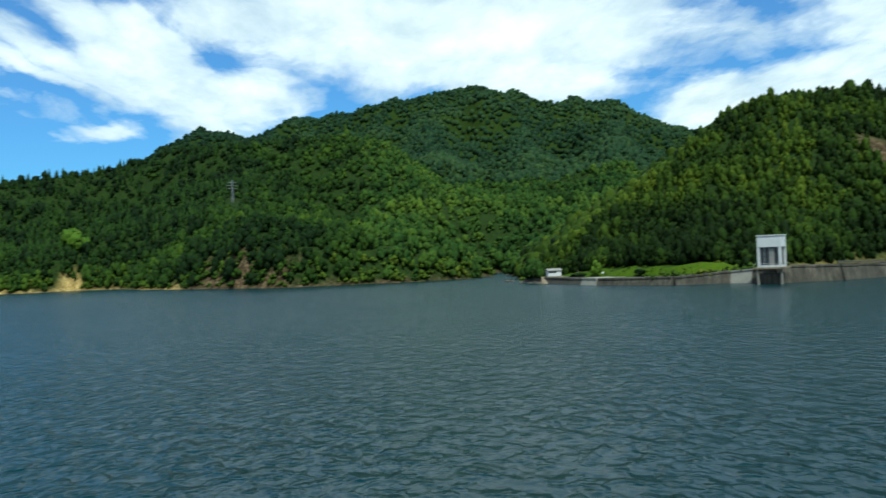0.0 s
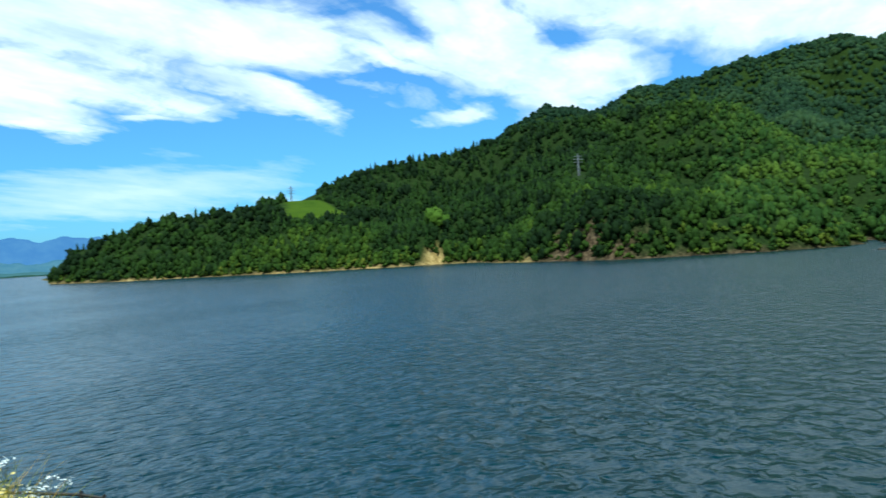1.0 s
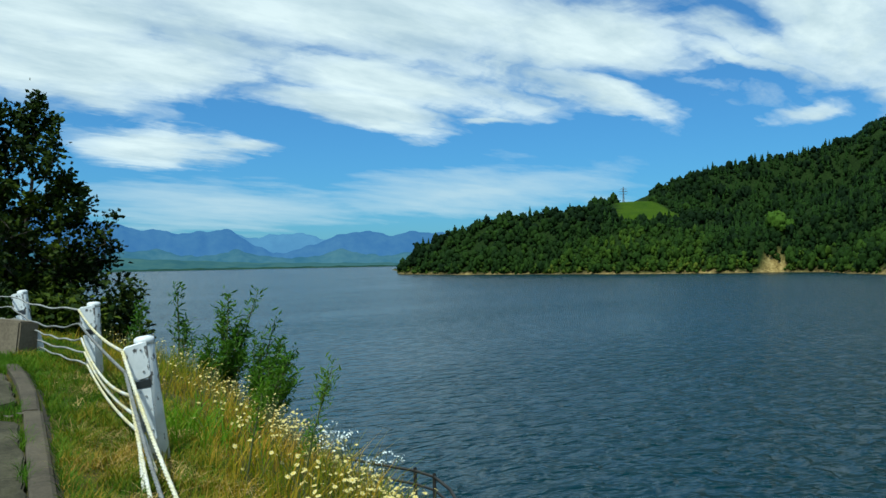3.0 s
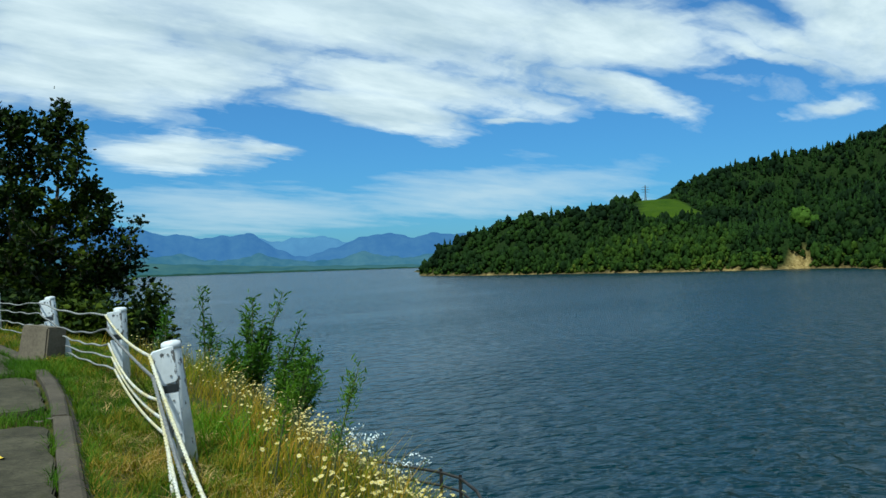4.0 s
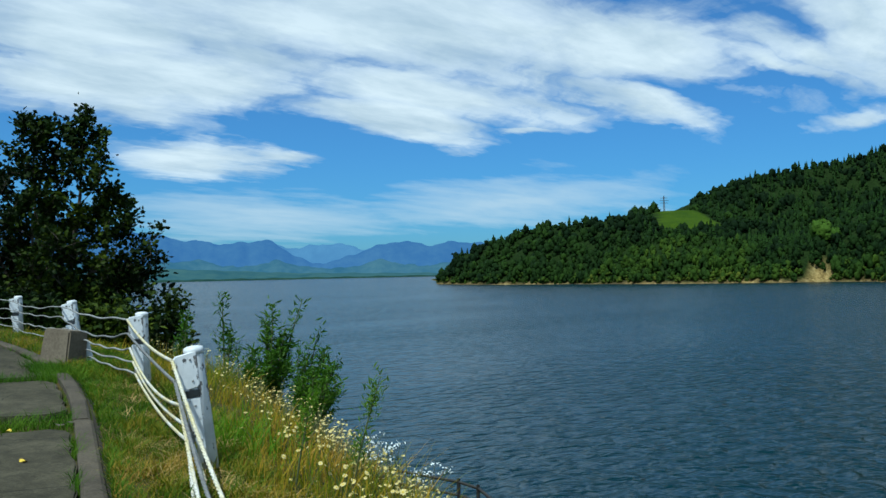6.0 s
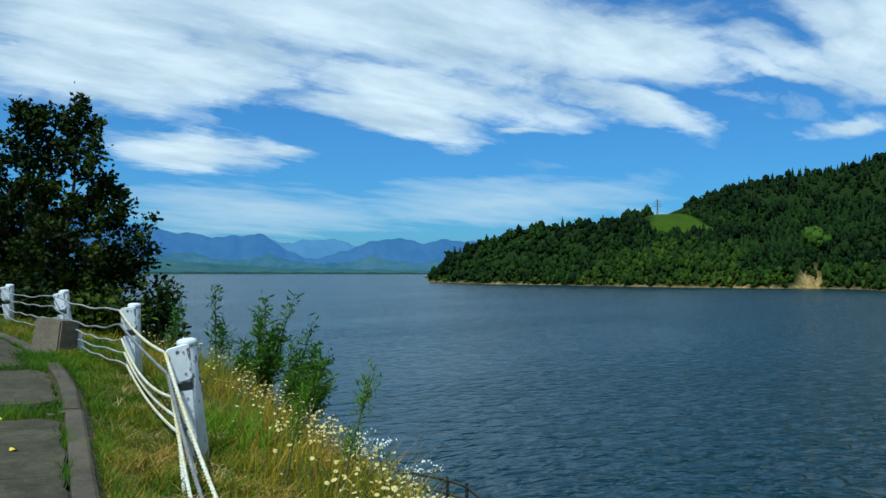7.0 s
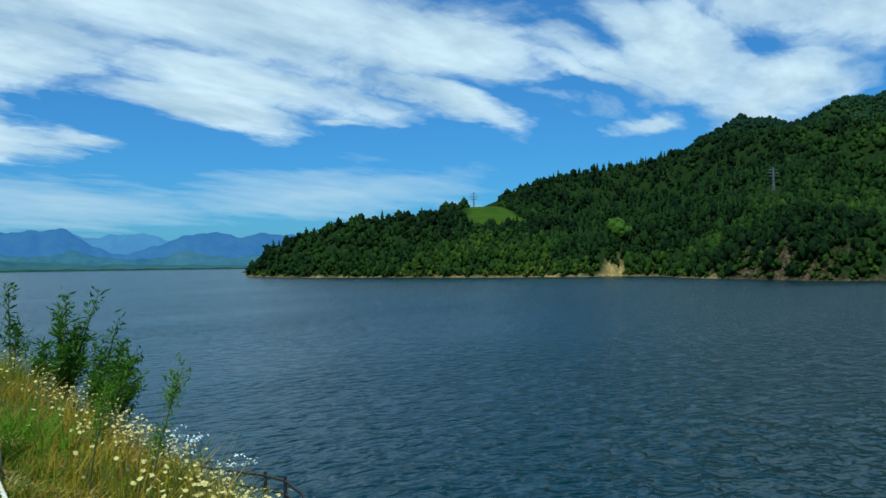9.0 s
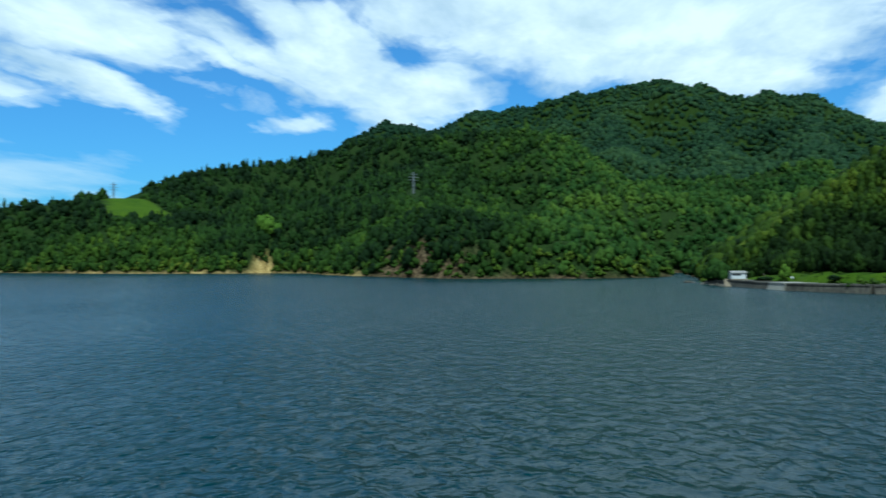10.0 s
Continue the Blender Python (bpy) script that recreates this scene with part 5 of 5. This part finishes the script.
s, l, m_ = s[keep], l[keep], keep.sum()
blades("joint_weeds", bank_xyz(s, l, -0.04), g.uniform(0.06, 0.16, m_), g.uniform(0.002, 0.005, m_), (0.2, 1.0), M_TUFT, "weeds and grass growing in the footpath joints", 2, 93)
# a lush green patch on the lip of the bank beside the first post
n = 420
cx, cy, _ = -6.35 * math.sin(radians(59.2)), 6.35 * math.cos(radians(59.2)), 0
cs, cl = cx * ALONG[0] + cy * ALONG[1], cx * ACROSS[0] + cy * ACROSS[1]
s, l = g.normal(cs, 0.40, n), g.normal(cl, 0.17, n)
blades("lush_grass", bank_xyz(s, l, -0.02), g.uniform(0.12, 0.34, n), g.uniform(0.003, 0.006, n), (0.2, 0.9), M_TUFT_LIGHT, "lush bright green grass clump beside the fence post", 3, 108)
# darker tufts along the kerb and round the block, and raked straw by the cable ends
n = 7000
pick = g.integers(0, 4, n)
s = np.choose(pick, [g.normal(10.35, 0.45, n), g.uniform(4.0, 13.5, n), g.normal(7.5, 0.25, n), g.uniform(3.0, 12.0, n)])
l = np.choose(pick, [g.normal(0.5, 0.22, n), 0.245 + np.abs(g.normal(0, 0.05, n)), g.normal(0.2, 0.1, n), g.uniform(0.3, 1.1, n)])
keep = (l > 0.245) & ((pick == 0) | (waves(s, l, 0.9, 103) > 0.15))
blades("green_tufts", bank_xyz(s, l, -0.01)[keep], g.uniform(0.05, 0.15, n)[keep], g.uniform(0.0025, 0.006, n)[keep], (0.3, 1.1), M_TUFT, "dark green tufts of weeds in the verge", 2, 104)
n = 5200
s, l = 2.4 + 6.5 * g.uniform(0, 1, n) ** 1.5, g.normal(0.78, 0.24, n)
keep = (l > 0.3) & (l < 1.35) & (waves(s, l, 0.75, 105) + 0.25 * (s < 4.6) > 0.2)
blades("dry_straw", bank_xyz(s, l, 0.015)[keep], g.uniform(0.05, 0.14, n)[keep], g.uniform(0.0015, 0.0035, n)[keep], (1.6, 3.0), M_STRAW, "cut dry straw lying on the verge", 2, 106)
n = 9000
s, l = g.uniform(12, 34, n), g.uniform(-9, 0.4, n)
keep = (l > 0.0) | (l < -3.1) | (s > 20)
blades("far_verge_grass", bank_xyz(s, l)[keep], g.uniform(0.05, 0.16, n)[keep], g.uniform(0.005, 0.009, n)[keep], (0.3, 1.0), M_GRASS, "rough verge grass farther along the path", 1, 94)
n = 60000
s, l = -1.5 + 27.5 * g.uniform(0, 1, n) ** 1.35, 0.95 + 3.2 * g.uniform(0, 1, n) ** 1.2
tuft = waves(s, l, 0.8, 63)
hgt_ = (0.23 + 0.13 * tuft + 0.10 * waves(s, l, 3.0, 64)) * g.uniform(0.5, 1.3, n) * np.clip((l - 0.75) / 0.7, 0.25, 1) * np.interp(s, [10.5, 13.0], [1.0, 0.45])
s = np.where(g.uniform(size=n) < 0.14, -9 + 10.5 * g.uniform(0, 1, n) ** 0.6, s)
keep = (hgt_ > 0.06) & (s > -8.5 + 2.5 * g.uniform(size=n) + 1.5 * waves(l, l, 2.0, 107))
blades("bank_grass", bank_xyz(s, l, -0.02)[keep], hgt_[keep], g.uniform(0.0025, 0.0055, n)[keep], (0.15, 0.9), M_TALL, "tall yellow-green grass on the bank", 3, 95)


def flowers(name, xyz, height, size, petals, label, seed):
    """Daisies: a thin bent stem, a shallow ring of petals and a raised yellow centre."""
    g = np.random.default_rng(seed)
    vs, fs, vc, fc = [], [], [], []
    stems = []
    for p, h, r in zip(xyz, height, size):
        tilt = Vector((g.normal(0.12, 0.5), g.normal(-0.12, 0.5), 1)).normalized()
        a = tilt.orthogonal().normalized()
        c = tilt.cross(a)
        o = Vector(p) + Vector((g.normal(0, 0.08), g.normal(0, 0.08), h))
        stems.append(([Vector(p), Vector(p).lerp(o, 0.6) + Vector((0.01, 0, 0)), o], 0.0016))
        base = len(vs)
        vs.append(o)
        for k in range(petals * 2):
            w = math.pi * k / petals
            rr = r * (1.0 if k % 2 else 0.62)
            vs.append(o + (a * math.cos(w) + c * math.sin(w)) * rr + tilt * (r * 0.12 * g.uniform(-1, 1)))
        for k in range(petals * 2):
            fs.append((base, base + 1 + k, base + 1 + (k + 1) % (petals * 2)))
        base = len(vc)
        q = r * 0.3
        vc += [o + tilt * q * 0.7] + [o + (a * math.cos(1.0472 * k) + c * math.sin(1.0472 * k)) * q + tilt * 0.002 for k in range(6)]
        fc += [(base, base + 1 + k, base + 1 + (k + 1) % 6) for k in range(6)]
    root = thing(name, tuple(xyz[0]), label=label, category="flowers", kind="stuff")
    for nm, me in (("petals", mesh_of("petals", [tuple(q) for q in vs], fs, M_PETAL)), ("centres", mesh_of("centres", [tuple(q) for q in vc], fc, M_EYE)), ("stems", tubes_mesh("stems", stems, M_STEM, 3))):
        ob = part_mesh(nm, me, root)
        ob.matrix_parent_inverse = root.matrix_world.inverted()


n = 5200
s, l = 1.3 + g.normal(0, 0.5, n) + 10.0 * g.uniform(0, 1, n) ** 2.1, 1.08 + 2.0 * g.beta(1.7, 1.3, n)
keep = waves(s, l, 1.6, 65) > -0.35
s, l = np.concatenate([s[keep], g.normal(1.8, 2.6, 900)]), np.concatenate([l[keep], 1.25 + 1.6 * g.beta(1.5, 1.5, 900)])
flowers("daisies", bank_xyz(s, l), g.uniform(0.14, 0.32, len(s)), g.uniform(0.009, 0.020, len(s)) * np.interp(s, [5, 9], [1.0, 0.75]), 8, "white daisies with yellow centres in the tall bank grass", 66)


def umbels(p, height, seed):
    g = np.random.default_rng(seed)
    root = thing("white_umbel_flower", tuple(p), label="tall thin weed with pale white flower heads", category="wildflower", group="pale flowering weeds")
    runs, vs, fs = [], [], []
    top = Vector((g.normal(0, 0.06), g.normal(0, 0.06), height))
    runs.append(([Vector((0, 0, 0)), top * 0.6, top], [0.004, 0.003, 0.002]))
    for k in range(5):
        o = top * g.uniform(0.72, 0.9)
        e = o + Vector((g.normal(0, 0.09), g.normal(0, 0.09), g.uniform(0.05, 0.16)))
        runs.append(([o, o.lerp(e, 0.5) + Vector((0, 0, 0.01)), e], 0.0016))
        for _ in range(11):
            c = e + Vector((g.normal(0, 0.022), g.normal(0, 0.022), g.normal(0, 0.010)))
            a, b2 = Vector(g.normal(size=3)).normalized() * 0.007, Vector(g.normal(size=3)).normalized() * 0.007
            i = len(vs)
            vs += [c - a, c - b2, c + a, c + b2]
            fs.append((i, i + 1, i + 2, i + 3))
    part_mesh("stem", tubes_mesh("stem", runs, M_STEM, 4), root)
    tagged(part_mesh("flower_head", mesh_of("flower_head", [tuple(q) for q in vs], fs, M_UMBEL), root), kind="stuff")




def leaves_on(tips, per, size, slim, spread, mat, seed, droop=0.3):
    """Leaf blades of two folded halves round the ends and sides of twigs."""
    g = np.random.default_rng(seed)
    tips = np.repeat(np.array(tips), per, 0)
    n = len(tips)
    c = tips + g.normal(0, spread, (n, 3))
    d = g.normal(size=(n, 3))
    d[:, 2] = d[:, 2] * 0.7 - droop
    d /= np.linalg.norm(d, axis=1)[:, None]
    w = np.cross(d, g.normal(size=(n, 3)))
    w /= np.linalg.norm(w, axis=1)[:, None]
    nrm = np.cross(d, w)
    L = size * g.uniform(0.6, 1.3, n)[:, None]
    v = np.stack([c, c + d * L * 0.5 + w * L * slim + nrm * L * 0.08, c + d * L, c + d * L * 0.5 - w * L * slim + nrm * L * 0.08], 1)
    f = np.array([[0, 1, 2], [0, 2, 3]])[None] + (np.arange(n) * 4)[:, None, None]
    return mesh_of("foliage", v.reshape(-1, 3), f.reshape(-1, 3), mat, False)


def shrub(name, at, stems, height, fan, leaf, per, label, category, seed, lean=(0, 0), slim=0.13, spread=0.035, mat=M_WILLOW, first=0.15, droop=-0.55, side=0.75):
    g = np.random.default_rng(seed)
    root = thing(name, tuple(at), label=label, category=category)
    runs, tips = [], []
    for k in range(stems):
        a = g.uniform(0, 6.283)
        h = height * g.uniform(0.4, 1.0) if k else height
        end = Vector((math.cos(a) * fan * h * g.uniform(0.3, 1.0) + lean[0] * h, math.sin(a) * fan * h * g.uniform(0.3, 1.0) + lean[1] * h, h))
        pts = [Vector((0, 0, -0.05)), end * 0.35 + Vector((0, 0, h * 0.06)), end * 0.7 + Vector((0, 0, h * 0.05)), end]
        runs.append((pts, [0.012 * height, 0.009 * height, 0.006 * height, 0.002]))
        for q in np.linspace(first, 1.0, 13):
            i = min(int(q * 3), 2)
            p = pts[i].lerp(pts[i + 1], q * 3 - i)
            if g.uniform() < 0.8:
                tips.append(tuple(p))
            if q < 0.95 and g.uniform() < 0.8:
                b2 = p + Vector((g.normal(0, 0.13), g.normal(0, 0.13), g.uniform(0.04, 0.16))) * height * side * 1.15 * (1.12 - q) ** 1.3
                runs.append(([p, b2], 0.003))
                tips += [tuple(p.lerp(b2, 0.6)), tuple(b2)]
    part_mesh("stem", tubes_mesh("stem", runs, M_STEM, 5), root)
    part_mesh("foliage", leaves_on(tips, per, leaf, slim, spread, mat, seed, droop), root)
    return root


def bank_at(az, r, lift=0.0):
    x, y = -r * math.sin(radians(az)), r * math.cos(radians(az))
    s = x * ALONG[0] + y * ALONG[1]
    l = x * ACROSS[0] + y * ACROSS[1] - float(bend(s))
    return x, y, float(bank_height(s, l)) + lift


for k in range(5):
    q = (k + 0.5) / 5
    az, r = 51.6 - 5.2 * q + random.uniform(-0.4, 0.4), 5.6 - 0.5 * q
    p = bank_at(az, r)
    umbels(p, max(EYE - r * math.tan(radians(10.4 + 2.7 * q + random.uniform(-0.5, 0.5))) - p[2], 0.25), 300 + k)


def shrub_to(name, az, r, el, *rest, **more):
    """A shrub on the bank whose top stands at a height angle."""
    x, y, z = bank_at(az, r)
    return shrub(name, (x, y, z), rest[0], EYE + r * math.tan(radians(el)) - z, *rest[1:], **more)


shrub_to("willow_shrub", 57.7, 10.6, -1.4, 11, 0.26, 0.085, 6, "leafy green willow shrub on the edge of the bank", "shrub", 71, lean=(0.07, 0.08), first=0.05, side=0.5)
shrub_to("willow_shrub", 56.0, 10.2, -3.2, 15, 0.50, 0.085, 4, "bushy spreading willow shrub leaning over the bank", "shrub", 72, lean=(0.22, 0.24), first=0.05, side=0.5)
shrub_to("willow_shrub", 58.4, 10.4, -4.6, 8, 0.40, 0.09, 8, "low willow shrub among the bank grass", "shrub", 73, first=0.05)
shrub_to("willow_shrub", 55.2, 9.7, -5.2, 9, 0.5, 0.09, 5, "low spreading willow shrub at the lip of the bank", "shrub", 78, lean=(0.2, 0.2), first=0.05)
shrub_to("willow_sapling", 60.4, 12.0, -0.9, 2, 0.12, 0.10, 5, "thin open willow sapling on the bank", "sapling", 74)
shrub_to("willow_sapling", 63.1, 13.0, -2.1, 3, 0.16, 0.085, 5, "small leafy sapling near the fence", "sapling", 75)
shrub_to("willow_sapling", 59.4, 11.2, -4.4, 3, 0.3, 0.07, 5, "low leafy sapling on the bank", "sapling", 79)
shrub_to("tall_weed", 53.0, 5.0, -6.5, 1, 0.02, 0.046, 12, "tall green weed stalk with narrow leaves", "weed", 76, lean=(0.19, 0.20), slim=0.10, spread=0.026, mat=M_WEED, first=0.3, droop=-1.0, side=0.42)
shrub_to("tall_weed", 56.4, 5.0, -7.3, 1, 0.02, 0.05, 4, "green weed stalk with narrow leaves", "weed", 77, lean=(0.15, 0.15), slim=0.11, spread=0.018, mat=M_WEED, first=0.45, droop=-1.0, side=0.25)


def bank_tree(at, height, seed):
    """A broadleaf tree: trunk, rising limbs, boughs and many leaf sprays with gaps between them."""
    g = np.random.default_rng(seed)
    root = thing("broadleaf_tree", tuple(at), label="dark green broadleaf tree with uneven crown on the lake bank", category="tree")
    trunk = [Vector((0, 0, -0.4)), Vector((0.04, 0.02, height * 0.18)), Vector((0.0, 0.05, height * 0.36))]
    part_mesh("trunk", tubes_mesh("trunk", [(trunk, [0.15, 0.12, 0.09])], M_BARK, 9), root)
    tips, limbs, twigs = [], [], []
    # leaders that part low down and end in their own pointed tops
    for lx, ly, top, share in ((-0.10, -0.25, 0.98, 26), (0.26, 0.66, 1.0, 28), (-0.45, -1.25, 0.90, 26), (0.44, 1.2, 0.74, 22), (0.5, -0.5, 0.72, 14), (-0.9, -2.3, 0.80, 24), (0.5, 1.5, 0.46, 16), (0.7, 0.2, 0.40, 14)):
        line = [trunk[1], Vector((lx * 0.5, ly * 0.5, height * 0.42)), Vector((lx * 0.9, ly * 0.9, height * top * 0.74)), Vector((lx, ly, height * top))]
        limbs.append((line, [0.085, 0.06, 0.035, 0.008]))
        for k in range(share):
            q = 0.06 + 0.92 * ((k + 0.5) / share) ** 0.9
            i = min(int(q * 3), 2)
            o = line[i].lerp(line[i + 1], q * 3 - i)
            a = k * 2.4 + g.uniform(-0.5, 0.5)
            reach = height * (0.36 * (1 - q) ** 0.95 + 0.02) * g.uniform(0.45, 1.15)
            rise = reach * (0.10 + 1.3 * q * q) * g.uniform(0.6, 1.3)
            e = o + Vector((math.cos(a) * reach, math.sin(a) * reach, rise))
            mid = o.lerp(e, 0.5) - Vector((0, 0, reach * 0.08))
            limbs.append(([o, mid, e], [0.03 * (1.1 - q), 0.018 * (1.1 - q), 0.005]))
            for w in np.linspace(0.38, 1.0, 6):
                p = o.lerp(mid, w * 2) if w < 0.5 else mid.lerp(e, w * 2 - 1)
                for _ in range(2):
                    t_ = p + Vector((g.normal(0, 0.15), g.normal(0, 0.15), g.uniform(0.0, 0.42))) * (0.45 + reach * 0.25)
                    twigs.append(([p, t_], 0.005))
                    tips += [tuple(t_), tuple(p.lerp(t_, 0.6))]
    part_mesh("limb", tubes_mesh("limb", limbs, M_BARK, 5), root)
    part_mesh("twig", tubes_mesh("twig", twigs, M_BARK, 3), root)
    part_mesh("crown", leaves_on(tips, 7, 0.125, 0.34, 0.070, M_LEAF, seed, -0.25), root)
    return root


tx, ty, tz = bank_at(70.6, 20.2)
bank_tree((tx, ty, tz), EYE + 20.2 * math.tan(radians(9.7)) - tz, 81)
# lower growth round the foot of the tree
for k, (az, r, el) in enumerate(((67.2, 19.0, -0.9), (67.8, 19.5, -0.3), (70.5, 19.0, -0.4), (72.5, 19.5, 0.2), (74.5, 20.5, 1.0), (65.2, 18.4, -1.5), (66.2, 18.8, -0.9),
                                (66.6, 14.6, -2.4), (67.9, 14.6, -2.2), (69.3, 14.8, -2.0), (70.8, 16.0, -1.4), (72.3, 16.4, -1.2), (73.8, 17.0, -1.0), (75.2, 17.8, -0.6))):
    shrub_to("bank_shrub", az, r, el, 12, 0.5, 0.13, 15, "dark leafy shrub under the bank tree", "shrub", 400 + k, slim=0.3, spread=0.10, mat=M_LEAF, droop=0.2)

# fallen leaves on the path
for k, (s, l) in enumerate(((6.15, -0.22), (7.22, 0.0), (7.3, 0.07), (7.15, -0.35), (8.4, -0.6), (9.9, 0.1), (5.6, -0.9))):
    p = bank_xyz(s, l, 0.0)
    bm = bmesh.new()
    ring = [bm.verts.new((0.035 * math.cos(q) * (1.0 + 0.3 * math.cos(2 * q)), 0.022 * math.sin(q), 0.006 + 0.008 * math.cos(2 * q))) for q in np.linspace(0, 5.6, 9)]
    bm.faces.new(ring)
    ob = tagged(new("fallen_leaf", bm_mesh("fallen_leaf", bm, M_EYE if k % 3 == 0 else M_BARK)), "dry curled fallen leaf on the footpath", "leaf", "fallen leaves")
    ob.matrix_world = pose(p[0], p[1], 7.72 + 0.045 * max(s - 3, 0) + 0.016, 0, 0, 50 * k)

# uneven weeds on the quay lawn
g = np.random.default_rng(97)
n = 1500
x, y = g.uniform(40, 82, n), g.uniform(222, 285, n)
z, sd, dq = hill_height(x, y)
keep = (dq > 5.6) & (dq < 15) & (sd > 0) & (waves(x, y, 9, 98) > 0.4)
m_ = int(keep.sum())
shapes, faces = crown_shapes(3, 1, 8, 8, 99, 0.3)
size = g.uniform(0.3, 0.8, m_)
# growth hanging over the lip of the quay wall
lip = [q for q in QUAY if 44 < q[0] < 85]
hx, hy, hz = [], [], []
for (ax, ay, az_), (bx, by, bz) in zip(lip, lip[1:]):
    for k in range(26):
        q, w = g.uniform(), g.uniform(-4.5, 1.0)
        d = Vector((bx - ax, by - ay, 0)).normalized()
        px, py, pz = ax + (bx - ax) * q + d.y * w, ay + (by - ay) * q - d.x * w, az_ + (bz - az_) * q
        if waves(np.array([px]), np.array([py]), 12, 101)[0] + (px - 50) / 40 > 0.1:
            hx.append(px), hy.append(py), hz.append(pz - (0.8 if w > 0.4 else 0.2))
size_ = g.uniform(0.5, 1.25, len(hx))
woods("wall_growth", shapes, faces, np.stack([hx, hy, hz], 1), size_, size_ * 0.7, M_SCRUB, "weeds and low growth hanging over the quay wall", stands=0.0)
woods("lawn_weeds", shapes, faces, np.stack([x, y, z - 0.42], 1)[keep], size, size * 0.5, M_SCRUB, "tufts of tall yellow-green weeds on the quay lawn", stands=0.0)
